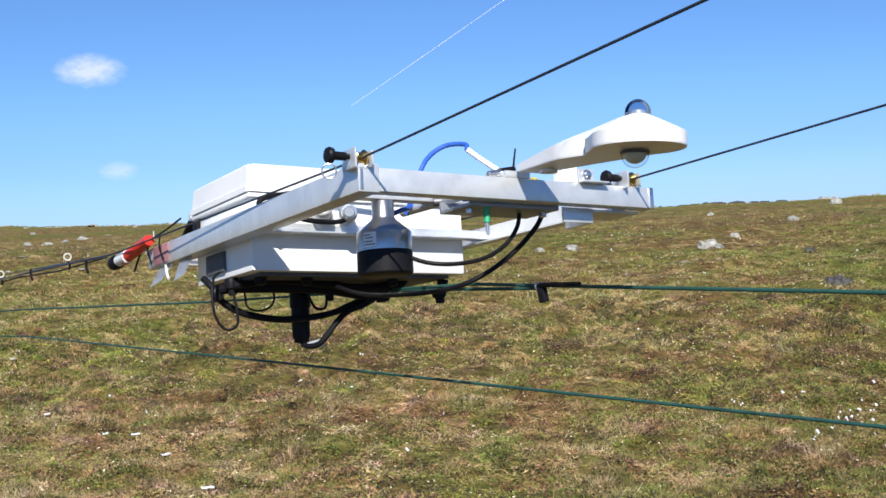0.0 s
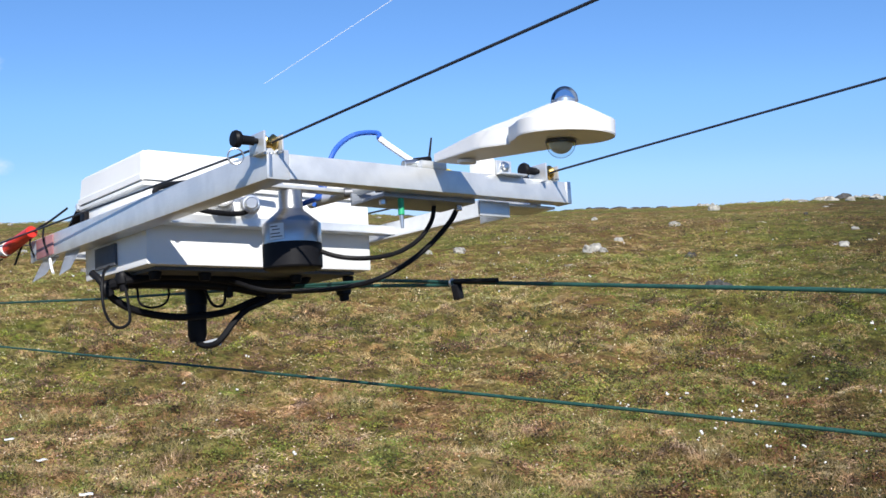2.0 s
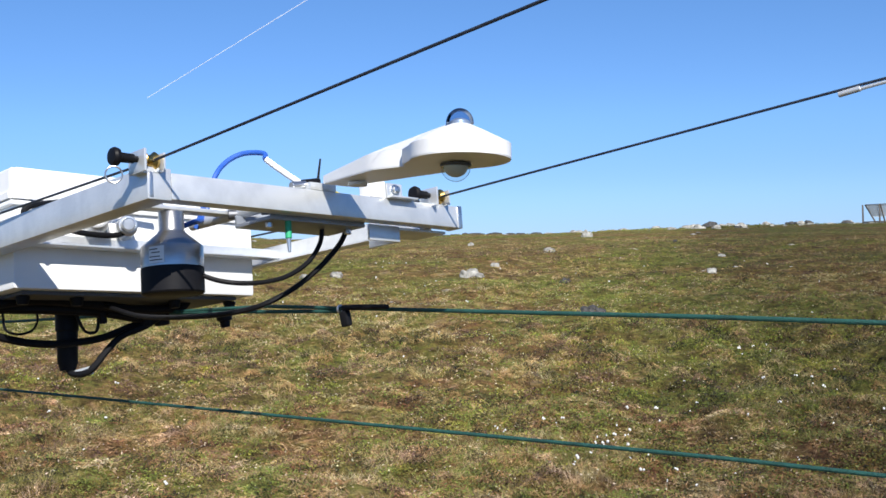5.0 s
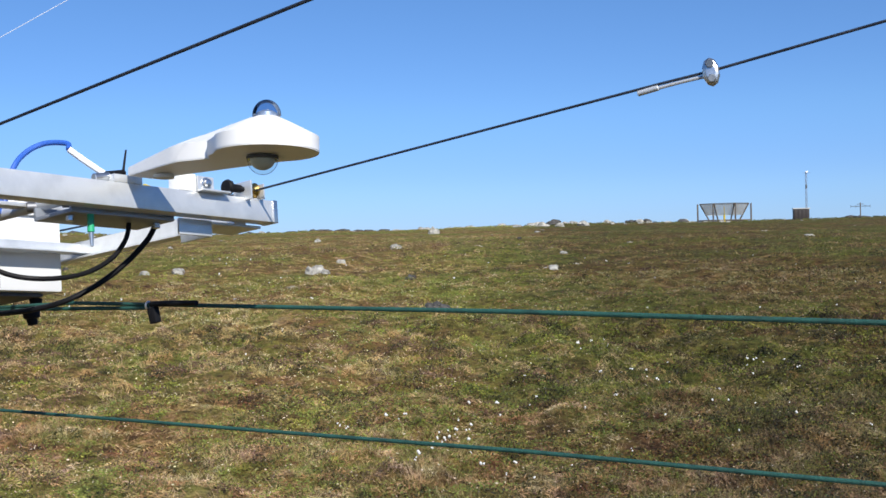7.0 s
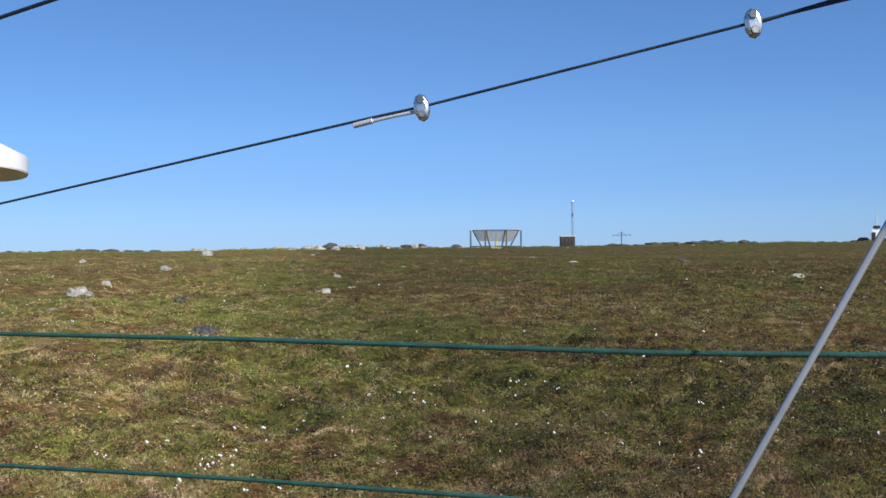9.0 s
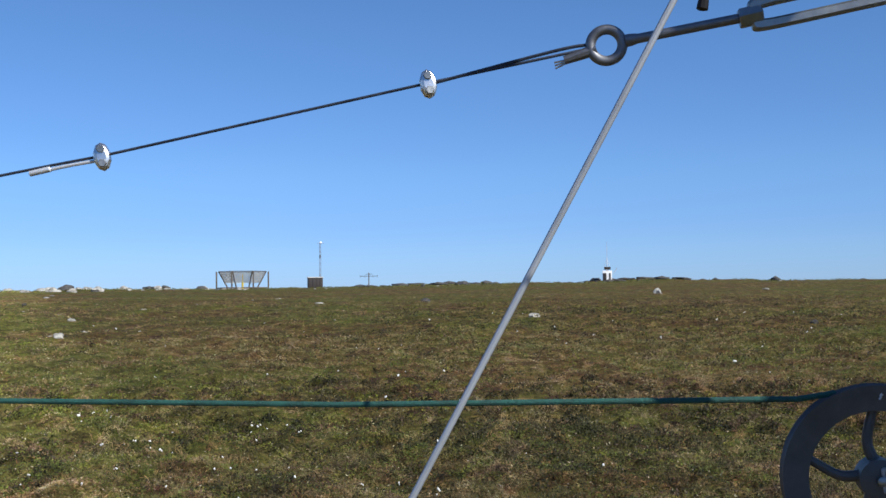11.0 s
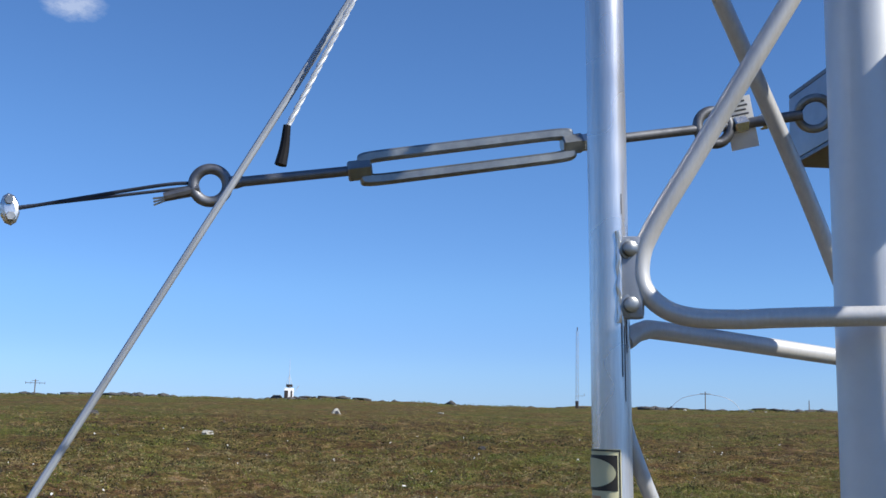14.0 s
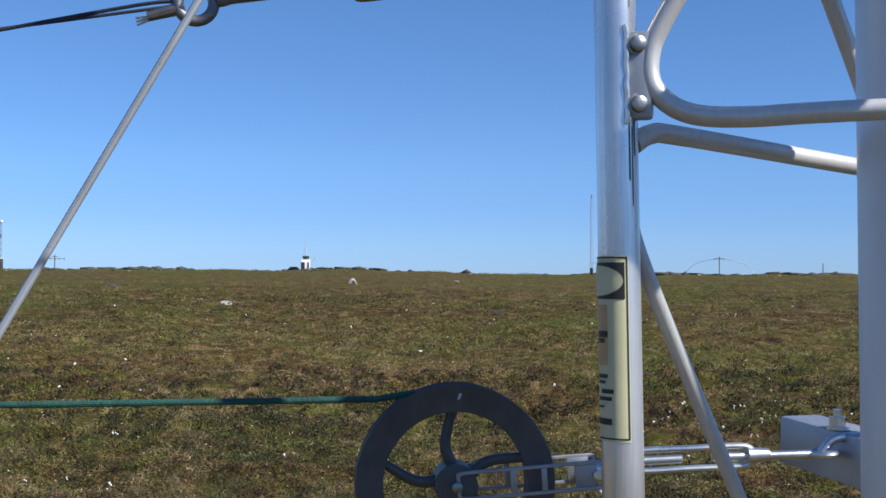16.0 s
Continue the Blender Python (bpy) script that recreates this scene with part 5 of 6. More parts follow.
bm = B()
t = math.pi / 2 - 0.02
o = pd * math.cos(t) + Vector((0, 0, 1)) * math.sin(t)
add_tube(bm, [hub + o * 0.0645 - pside * 0.0094, hub + o * 0.0662 + pd * 0.0012 - pside * 0.0097, hub + o * 0.0675 + pd * 0.0010 - pside * 0.0098, hub + o * 0.0690 + pd * 0.0024 - pside * 0.0100], 0.0008, 6, 3, 1.5)
part("scuff", bm, GALV, pulley, "pale scraped spot")

clev = thing("pulley_fork", Matrix.Translation(hub), "zinc-plated pierced fork holding the pulley", "fork")
clev_end = Vector((1.0605, 0.392, 1.459))
cdv = (clev_end - hub).normalized()
cup = cdv.cross(pside).normalized()
if cup.z < 0:
    cup = -cup
for sgn in (-1, 1):
    o = pside * (0.020 * sgn)
    bm = B()
    L = (clev_end - hub).length
    mid_o = hub + o * 0.88 + cdv * (L * 0.53)
    add_slotted(bm, mid_o, cdv, cup, pside, L * 0.53, 0.0112, L * 0.53 - 0.003, 0.0084, 0.0032, 16.0)
    for f, w in ((0.40, 0.0022), (0.62, 0.0022), (0.92, 0.0085)):
        fm = Matrix(((cdv.x, cup.x, pside.x, 0), (cdv.y, cup.y, pside.y, 0), (cdv.z, cup.z, pside.z, 0), (0, 0, 0, 1)))
        fm.translation = hub + o * (1 - 0.24 * f) + cdv * (L * f)
        add_box(bm, (-w, -0.0088, -0.0013), (w, 0.0088, 0.0013), 0.0006, fm)
    part("side_plate", bm, PLATE, clev)
bm = B()
add_rod(bm, clev_end - pside * 0.021, clev_end + pside * 0.021, 0.004, seg=12)
part("pin", bm, ZINC, clev)
bm = B()
add_ring(bm, clev_end + pd * 0.008, cup, 0.0125, 0.0032, 24, 10)
part("bow", bm, ZINC, clev, "bright shackle bow")
bm = B()
add_tube(bm, [clev_end - cup * 0.010, clev_end - cup * 0.018 + pd * 0.006], 0.0024, 8, 2)
part("cotter", bm, ZINC, clev)

tb2 = thing("turnbuckle", Matrix.Translation((1.11, 0.33, 1.468)), "bright zinc open turnbuckle behind the mast leg", "turnbuckle", "turnbuckles")
q0, q1, q2 = Vector((1.078, 0.369, 1.466)), Vector((1.137, 0.289, 1.4705)), Vector((1.165, 0.252, 1.471))
qa = (q1 - q0).normalized()
qs = qa.cross(Vector((0, 0, 1))).normalized()
qu = qs.cross(qa).normalized()
bm = B()
for sgn in (1, -1):
    o = qu * (0.0078 * sgn)
    add_tube(bm, [q0 + o * 0.4, q0 + qa * 0.008 + o, q0.lerp(q1, 0.5) + o, q1 - qa * 0.010 + o, q1 + o * 0.4], 0.0026, 10, 5)
add_rod(bm, q1 - qa * 0.006, q1 + qa * 0.012, 0.0066, 0.0048, 12)
add_rod(bm, q0 - qa * 0.008, q0 + qa * 0.006, 0.0060, seg=12)
part("body", bm, ZINC, tb2)
for a, b2 in ((q0, q0.lerp(q1, 0.42)), (q0.lerp(q1, 0.66), q2)):
    bm = B()
    add_rod(bm, a, b2, 0.0036, seg=12)
    part("screw", bm, ZINC, tb2)
bm = B()
add_ring(bm, q2 + qa * 0.010, qu, 0.0098, 0.0030, 24, 10)
part("eye", bm, ZINC, tb2)
bm = B()
add_tube(bm, [q2 + qa * 0.008, q2 + qa * 0.018 + qu * 0.010, q2 + qa * 0.034 + qu * 0.012, q2 + qa * 0.060 + qu * 0.010], 0.0036, 10, 6)
part("hook", bm, ZINC, tb2)

arm = thing("beam", Matrix.Translation((1.2, 0.24, 1.47)), "square aluminium tube beam clamped to the post", "beam")
am = Matrix.LocRotScale((1.185, 0.205, 1.466), Euler((0, radians(-4), radians(52))), None)
# tube darkened in its colour for the shaded side face
bm = B()
add_box(bm, (-0.10, -0.020, -0.020), (0.098, 0.020, 0.020), 0.0025, am)
part("tube", bm, SHADED_GREY, arm)
bm = B()
add_lathe(bm, am @ Vector((0.035, 0.012, 0.020)), (0, 0, 1), [(0, 0.010), (0.002, 0.010), (0.0025, 0.0065), (0.010, 0.0065), (0.0105, 0.0035), (0.016, 0.0035)], 12)
part("eye_bolt", bm, ZINC, arm, "bright bolt and nut")

# ---------------------------------------------------------------- rocks on the slope
def rock(yaw, r, wide, tall, mat, seed, label, group="rocks on the slope"):
    rs = random.Random(seed)
    bm = B()
    bmesh.ops.create_icosphere(bm, subdivisions=3, radius=1.0)
    off = Vector((seed * 3.7, seed * 1.3, 0))
    for v in bm.verts:
        k = 1 + 0.45 * noise.noise(v.co * 1.3 + off) + 0.18 * noise.noise(v.co * 3.6 + off)
        v.co = Vector((v.co.x * k * wide / 2, v.co.y * k * wide / 2 * rs.uniform(0.75, 0.78), v.co.z * k * tall * 0.75))
    x, y = polar(yaw, r)
    ob = new("rock", finish("rock", bm, mat, 28))
    ob.matrix_basis = pose(x, y, zs(x, y) + tall * 0.12, 0, 0, rs.uniform(0, 360))
    tagged(ob, label, "rock", group)


PALE = "pale lichen-covered boulder half sunk in the heath"
for k, (yw, r, w, h, mt) in enumerate([(-4.75, 22.0, 0.30, 0.17, ROCK), (-6.35, 21.8, 0.30, 0.14, ROCK), (-12.7, 21.3, 0.22, 0.14, ROCK), (-13.1, 21.5, 0.28, 0.16, ROCK), (-13.5, 21.2, 0.2, 0.12, ROCK), (-19.0, 52, 0.45, 0.32, ROCK), (-18.9, 15.9, 0.30, 0.13, ROCK_DARK), (-19.3, 16.1, 0.22, 0.12, ROCK_DARK), (-18.6, 15.8, 0.18, 0.10, ROCK_DARK), (-54.0, 42, 0.42, 0.22, ROCK), (20.1, 36, 0.34, 0.14, ROCK), (19.2, 37, 0.30, 0.12, ROCK), (17.6, 41, 0.40, 0.14, ROCK), (18.4, 39, 0.26, 0.1, ROCK), (10.5, 38, 0.3, 0.12, ROCK), (-26.5, 88, 1.2, 0.4, ROCK), (-24.5, 86, 1.0, 0.35, ROCK), (-23.2, 84, 0.8, 0.3, ROCK), (-25.3, 70, 0.7, 0.3, ROCK), (-33.2, 80, 0.5, 0.25, ROCK)]):
    rock(yw, r, w, h, mt, k + 1, PALE if mt is ROCK else "dark grey lichen-spotted stone in the heath")
rs = random.Random(17)
for k in range(46):
    yw = rs.gauss(-27.5, 4.0) if k % 2 else rs.choice((rs.uniform(6, -20), rs.uniform(-40, -60), rs.uniform(-62, -80)))
    w = rs.uniform(0.5, 1.5)
    rock(yw, rs.uniform(108, 117), w, w * rs.uniform(0.25, 0.42), ROCK if yw > -38 and rs.random() < 0.75 else ROCK_DARK, 200 + k, "weathered stone on the crest of the ridge", "stones along the ridge")
rs = random.Random(11)
for k in range(56):
    yw = rs.uniform(24, -84) if k % 3 else rs.uniform(24, -38)
    r = rs.choice((rs.uniform(18, 45), rs.uniform(45, 112), rs.uniform(95, 118)))
    w = rs.uniform(0.08, 0.2) + r * 0.0045 * rs.random()
    rock(yw, r, w, w * rs.uniform(0.35, 0.6), ROCK if rs.random() < 0.8 else ROCK_DARK, 50 + k, "small pale stone among the heath plants")

def crest_stones(name, n, seed, sector, r0, r1, small, large, mat, label):
    """Countless weathered stones and low hummocks that break the line of the ridge."""
    rg = np.random.RandomState(seed)
    bm = B()
    bmesh.ops.create_icosphere(bm, subdivisions=1, radius=1.0)
    base = np.array([v.co[:] for v in bm.verts])
    tri = np.array([[v.index for v in f.verts] for f in bm.faces])
    bm.free()
    vs, fs = [], []
    for k in range(n):
        a, b = sector[rg.randint(len(sector))]
        x, y = polar(rg.uniform(a, b), rg.uniform(r0, r1))
        w = small + (large - small) * rg.uniform() ** 3
        lump = 1 + 0.30 * np.sin(base @ rg.normal(0, 2.2, 3) + rg.uniform(0, 6))[:, None] + 0.20 * rg.normal(0, 1, (len(base), 1))
        t = rg.uniform(0, 6.28)
        p = base * lump * [w * 0.5, w * 0.35, w * rg.uniform(0.06, 0.15)]
        p = np.stack([p[:, 0] * math.cos(t) - p[:, 1] * math.sin(t), p[:, 0] * math.sin(t) + p[:, 1] * math.cos(t), p[:, 2]], -1)
        vs.append(p + [x, y, zs(x, y) + 0.04 * w])
        fs.append(tri + k * len(base))
    tagged(new(name, sheet_mesh(name, np.concatenate(vs), np.concatenate(fs), mat, False)), label, "stones", kind="stuff")


crest_stones("dark_crest_stones", 1500, 31, ((8, -16), (-38, -84)), 111, 119, 0.22, 1.9, ROCK_DARK, "dark lichen-black stones breaking the line of the ridge")
crest_stones("pale_crest_stones", 420, 32, ((24, 4), (-16, -38)), 108, 119, 0.2, 1.5, ROCK, "pale weathered stones strewn along the ridge")
crest_stones("slope_pebbles", 170, 33, ((24, -60), (24, -36)), 14, 100, 0.08, 0.40, ROCK, "small pale stones showing between the heath plants")

# ---------------------------------------------------------------- white marker tags lying on the heath
for yw, r, ln, turn in ((12.3, 7.55, 0.085, 15), (14.2, 8.75, 0.085, 50), (15.6, 9.5, 0.07, 5), (17.0, 9.55, 0.045, 20), (19.6, 10.3, 0.05, 0), (21.0, 13.0, 0.06, 30)):
    bm = B()
    add_box(bm, (-ln / 2, -0.014, 0), (ln / 2, 0.014, 0.006), 0.002)
    bmesh.ops.subdivide_edges(bm, edges=[e for e in bm.edges if e.calc_length() > 0.04], cuts=3)
    for v in bm.verts:
        v.co.z += 0.006 * math.sin(v.co.x * 60)
    x, y = polar(yw, r)
    ob = new("marker_tag", finish("marker_tag", bm, PAPER, 30))
    ob.matrix_basis = pose(x, y, zs(x, y) + 0.055, 12, 8, turn)
    tagged(ob, "white plastic marker strip lying on the heath", "marker", "white markers on the heath")

# ---------------------------------------------------------------- far instruments along the ridge
def spot(yaw, r=114.0):
    x, y = polar(yaw, r)
    return x, y, zs(x, y) - 0.05


x, y, z = spot(-33.35)
shield = thing("wind_shield", Matrix.Translation((x, y, z)) @ pose(0, 0, 0, 0, 0, -33.35), "eight-sided wooden wind shield with pale slatted panels on the ridge", "wind shield")
RO, RI, HT = 2.72, 1.35, 1.95
for i in range(8):
    t = 2 * math.pi * (i + 0.5) / 8
    t2 = 2 * math.pi * (i + 1.5) / 8
    o, o2 = Vector((math.cos(t), math.sin(t), 0)), Vector((math.cos(t2), math.sin(t2), 0))
    up = Vector((0, 0, 1))
    bm = B()
    add_rod(bm, o * RO - up * 0.2, o * RO + up * HT, 0.055, seg=8)
    lp("post", bm, WOOD_GREY, shield)
    bm = B()
    add_rod(bm, o * RI, o * (RO - 0.25) + up * HT, 0.07, seg=8)
    lp("strut", bm, WOOD_GREY, shield)
    bm = B()
    add_rod(bm, o * RO + up * 0.35, o2 * RO + up * 0.35, 0.05, seg=8)
    lp("rail", bm, WOOD_GREY, shield)
    bm = B()
    add_rod(bm, o * (RO - 0.25) + up * HT, o2 * (RO - 0.25) + up * HT, 0.03, seg=8)
    lp("rail", bm, WOOD_GREY, shield)
    bm = B()
    for k in range(14):
        f0 = (k + 0.15) / 14
        f1 = (k + 0.85) / 14
        lo0, lo1 = (o * (RI + 0.55)).lerp(o2 * (RI + 0.55), f0) + up * 0.85, (o * (RI + 0.55)).lerp(o2 * (RI + 0.55), f1) + up * 0.85
        hi0, hi1 = (o * (RO - 0.28)).lerp(o2 * (RO - 0.28), f0) + up * (HT - 0.03), (o * (RO - 0.28)).lerp(o2 * (RO - 0.28), f1) + up * (HT - 0.03)
        f = bm.faces.new([bm.verts.new(p) for p in (lo0, lo1, hi1, hi0)])
    bmesh.ops.solidify(bm, geom=bm.faces[:], thickness=0.015)
    lp("slat_panel", bm, NETTING, shield, "pale slatted panel")
bm = B()
add_rod(bm, (0, 0, 0), (0, 0, 1.7), 0.10, seg=16)
lp("gauge", bm, YELLOW, shield, "yellowish gauge in the middle")

x, y, z = spot(-36.92)
shed = thing("battery_shed", Matrix.Translation((x, y, z)) @ pose(0, 0, 0, 0, 0, -30), "low dark panelled shed on the ridge", "shed")
bm = B()
add_box(bm, (-0.72, -0.45, 0), (0.72, 0.45, 1.12), 0.02)
lp("body", bm, DARK_PANEL, shed)
for k in range(4):
    bm = B()
    add_box(bm, (-0.69 + 0.355 * k, -0.48, 0.06), (-0.375 + 0.355 * k, -0.455, 1.06), 0.01)
    lp("panel", bm, DARK_PANEL, shed)
bm = B()
add_box(bm, (-0.78, -0.5, 1.12), (0.78, 0.5, 1.19), 0.01)
lp("roof", bm, NETTING, shed, "pale flat roof")


def lattice(name, yaw, tall, wide, label, r=114.0, box=True, globe=False):
    x, y, z = spot(yaw, r)
    m = thing(name, Matrix.Translation((x, y, z)) @ pose(0, 0, 0, 0, 0, yaw), label, "mast", "masts on the ridge")
    corners = [Vector((math.cos(t), math.sin(t), 0)) * wide for t in (0.4, 2.5, 4.6)]
    for c in corners:
        bm = B()
        add_rod(bm, c, c * 0.85 + Vector((0, 0, tall)), 0.016, seg=6)
        lp("leg", bm, PLATE, m)
    steps = int(tall / 0.55)
    bm = B()
    for k in range(steps):
        z0, z1 = tall * k / steps, tall * (k + 1) / steps
        for i in range(3):
            add_rod(bm, corners[i] + Vector((0, 0, z0)), corners[(i + 1) % 3] + Vector((0, 0, z1)), 0.008, seg=5, chamfer=False)
    lp("lacing", bm, PLATE, m)
    if box:
        bm = B()
        add_box(bm, (-0.16, -0.2, 0.1), (0.16, 0.2, 1.0), 0.02)
        lp("cabinet", bm, DARK_PANEL, m, "dark cabinet at the foot")
        bm = B()
        add_rod(bm, (0, 0, 1.5), (0.75, 0, 1.52), 0.02, seg=8)
        add_rod(bm, (0.72, 0, 1.5), (0.72, 0, 1.75), 0.02, seg=8)
        lp("side_arm", bm, PLATE, m)
        bm = B()
        add_rod(bm, (0, 0, tall), (0, 0, tall + 0.35), 0.05, seg=8)
        lp("sensor_head", bm, DARK_GREY, m)
    if globe:
        bm = B()
        bmesh.ops.create_icosphere(bm, subdivisions=2, radius=0.13, matrix=Matrix.Translation((0.05, 0, tall + 0.05)))
        lp("globe", bm, WHITE_PAINT, m, "white globe on top")
        bm = B()
        add_rod(bm, (-0.3, 0, tall - 0.02), (0.4, 0, tall - 0.02), 0.015, seg=6)
        lp("cross_arm", bm, PLATE, m)
        bm = B()
        add_box(bm, (-0.06, -0.08, tall * 0.68), (0.07, 0.08, tall * 0.75), 0.01)
        lp("instrument", bm, DARK_GREY, m)


lattice("wind_mast", -37.18, 4.65, 0.10, "slim lattice wind mast with a white globe", 115.5, False, True)
lattice("radio_mast", -65.8, 7.9, 0.17, "tall slim lattice mast with a dark cabinet")

x, y, z = spot(-39.6)
crs = thing("cross_antenna", Matrix.Translation((x, y, z)) @ pose(0, 0, 0, 0, 0, -39.6), "thin cross-shaped aerial on the ridge", "antenna")
bm = B()
add_rod(bm, (0, 0, 0), (0, 0, 1.45), 0.05, seg=8)
lp("pole", bm, WOOD_GREY, crs)
for zz, hw in ((1.1, 0.85), (1.3, 0.3)):
    bm = B()
    add_rod(bm, (-hw, 0, zz), (hw, 0, zz), 0.026, seg=8)
    lp("boom", bm, GALV_DULL, crs)
for k in (-0.85, -0.4, 0.4, 0.85):
    bm = B()
    add_rod(bm, (k, 0, 0.98), (k, 0, 1.22), 0.025, seg=6)
    lp("element", bm, GALV_DULL, crs)

x, y, z = spot(-51.52)
hut = thing("instrument_hut", Matrix.Translation((x, y, z)) @ pose(0, 0, 0, 0, 0, -51.5), "small white hut with dark doors and a roof aerial", "hut")
bm = B()
add_box(bm, (-0.46, -0.45, 0), (0.46, 0.45, 1.05), 0.02)
lp("wall", bm, WHITE_PAINT, hut)
for x0, x1 in ((-0.43, -0.08), (0.18, 0.34)):
    bm = B()
    add_box(bm, (x0, -0.48, 0.05), (x1, -0.453, 0.80), 0.01)
    lp("door", bm, DARK_PANEL, hut, "dark door panel")
bm = B()
add_box(bm, (-0.30, -0.3, 1.16), (0.34, 0.3, 1.42), 0.03)
lp("roof_unit", bm, DARK_PANEL, hut, "dark roof unit")
bm = B()
add_box(bm, (-0.12, -0.12, 1.05), (0.12, 0.12, 1.18), 0.02)
lp("roof_stand", bm, GALV, hut)
bm = B()
add_rod(bm, (0, 0, 1.42), (0, 0, 2.4), 0.05, 0.03, 8)
add_rod(bm, (0, 0, 2.4), (0, 0, 3.9), 0.022, 0.014, 8)
lp("aerial", bm, GALV, hut)
for k in (-0.28, 0.28):
    bm = B()
    add_rod(bm, (k, 0, 1.42), (0, 0, 2.3), 0.016, seg=6)
    lp("stay", bm, GALV, hut)
bm = B()
add_rod(bm, (0.7, -0.3, 0.9), (0.95, -0.3, 1.3), 0.03, seg=8)
add_rod(bm, (0.5, -0.3, 0.7), (0.72, -0.3, 0.95), 0.02, seg=8)
lp("dish_arm", bm, GALV, hut)

x, y, z = spot(-72.0)
hoop = thing("hoop_frame", Matrix.Translation((x, y, z)) @ pose(0, 0, 0, 0, 0, -72.0), "thin arched hoop frame with a centre pole", "hoop frame")
bm = B()
add_tube(bm, [(-3.35, 0, 0), (-2.9, 0, 0.75), (-1.9, 0, 1.4), (0, 0, 1.72), (1.9, 0, 1.4), (2.9, 0, 0.75), (3.35, 0, 0)], 0.026, 8, 6)
lp("arch", bm, GALV, hoop)
bm = B()
add_rod(bm, (0, 0, 0), (0, 0, 1.95), 0.045, seg=8)
lp("pole", bm, WOOD_GREY, hoop)
bm = B()
add_rod(bm, (-0.5, 0, 1.75), (0.5, 0, 1.75), 0.03, seg=8)
lp("cross_arm", bm, WOOD_GREY, hoop)
bm = B()
add_rod(bm, (-3.5, 0.1, 0), (-3.2, 0.1, 0.5), 0.07, seg=8)
lp("anchor_stake", bm, DARK_PANEL, hoop)
x, y, z = spot(-76.8)
bm = B()
add_rod(bm, (x, y, z), (x, y, z + 1.2), 0.05, 0.04, 8)
single("marker_post", bm, WOOD_GREY, "weathered marker post on the ridge", "post", base=(x, y, z))
x, y = polar(14.3, 38)
bm = B()
add_rod(bm, (x, y, zs(x, y) - 0.05), (x, y, zs(x, y) + 0.32), 0.02, 0.015, 8)
single("marker_post", bm, PAPER, "short pale marker stake in the heath", "post", base=(x, y, zs(x, y)))

# ---------------------------------------------------------------- plant cover
RNG = np.random.RandomState(21)


def scatter(n, r0, r1, y0=27.0, y1=-86.0):
    """Even spread over a ring sector of the slope."""
    r = np.sqrt(RNG.uniform(r0 * r0, r1 * r1, n))
    a = np.radians(RNG.uniform(y1, y0, n))
    return -np.sin(a) * r, np.cos(a) * r


def blades(n, per, r0, r1, tall, wide, spread, patch=None):
    """Clumps of narrow leaning blades; returns triangle corners."""
    x, y = scatter(n, r0, r1)
    if patch is not None:
        keep = patch(x, y) > RNG.uniform(-0.35, 0.35, n)
        x, y = x[keep], y[keep]
    size = RNG.uniform(0.5, 1.4, len(x))
    x, y, size = np.repeat(x, per), np.repeat(y, per), np.repeat(size, per)
    m = len(x)
    a, d = RNG.uniform(0, 2 * np.pi, m), np.sqrt(RNG.uniform(0, 1, m)) * spread * size
    bx, by = x + np.cos(a) * d, y + np.sin(a) * d
    bz = height(bx, by) - 0.01
    h = tall * size * RNG.uniform(0.45, 1.15, m)
    ln = h * RNG.uniform(0.2, 1.3, m)
    tx, ty, tz = bx + np.cos(a) * ln, by + np.sin(a) * ln, bz + h
    s = RNG.uniform(0, 2 * np.pi, m)
    w = wide * RNG.uniform(0.6, 1.4, m) / 2
    v = np.stack([np.stack([bx - np.cos(s) * w, by - np.sin(s) * w, bz], -1), np.stack([bx + np.cos(s) * w, by + np.sin(s) * w, bz], -1), np.stack([tx, ty, tz], -1)], 1)
    return v.reshape(-1, 3)


def leaves(n, per, r0, r1, lift, size, spread, patch=None, slim=0.5):
    """Low shrub clumps of small tilted leaf diamonds."""
    x, y = scatter(n, r0, r1)
    if patch is not None:
        keep = patch(x, y) > RNG.uniform(-0.35, 0.35, n)
        x, y = x[keep], y[keep]
    x, y = np.repeat(x, per), np.repeat(y, per)
    m = len(x)
    px, py = x + RNG.normal(0, spread, m), y + RNG.normal(0, spread, m)
    c = np.stack([px, py, height(px, py) + lift * RNG.uniform(0.1, 1.0, m)], -1)
    u = RNG.normal(0, 1, (m, 3)) * [1, 1, 0.5]
    u /= np.linalg.norm(u, axis=1)[:, None]
    w = np.cross(u, RNG.normal(0, 0.55, (m, 3)) + [0, -0.6, 0.8])
    w /= np.linalg.norm(w, axis=1)[:, None]
    s = size * RNG.uniform(0.6, 1.4, (m, 1))
    return np.stack([c - u * s, c + w * s * slim, c + u * s, c - w * s * slim], 1).reshape(-1, 3)


dry = lambda x, y: 2.0 * vnoise(x, y, 0.5, 7) + 2.0 * vnoise(x, y, 2.9, 37) - 0.02
green = lambda x, y: 1.8 * vnoise(x, y, 2.6, 9) + 1.2 * vnoise(x, y, 0.3, 12)
brown = lambda x, y: 2.2 * vnoise(x, y, 2.8, 11) - 0.8 * vnoise(x, y, 0.3, 12) + 0.1
sedge = np.concatenate([
    blades(20000, 16, 4.8, 11, 0.065, 0.0050, 0.06, dry),
    blades(1500, 36, 4.8, 14, 0.105, 0.0045, 0.06, dry),
    blades(18000, 10, 11, 20, 0.055, 0.007, 0.08, dry),
    blades(12000, 8, 20, 40, 0.045, 0.010, 0.14, dry),
    blades(6000, 5, 40, 100, 0.04, 0.020, 0.2, None)])
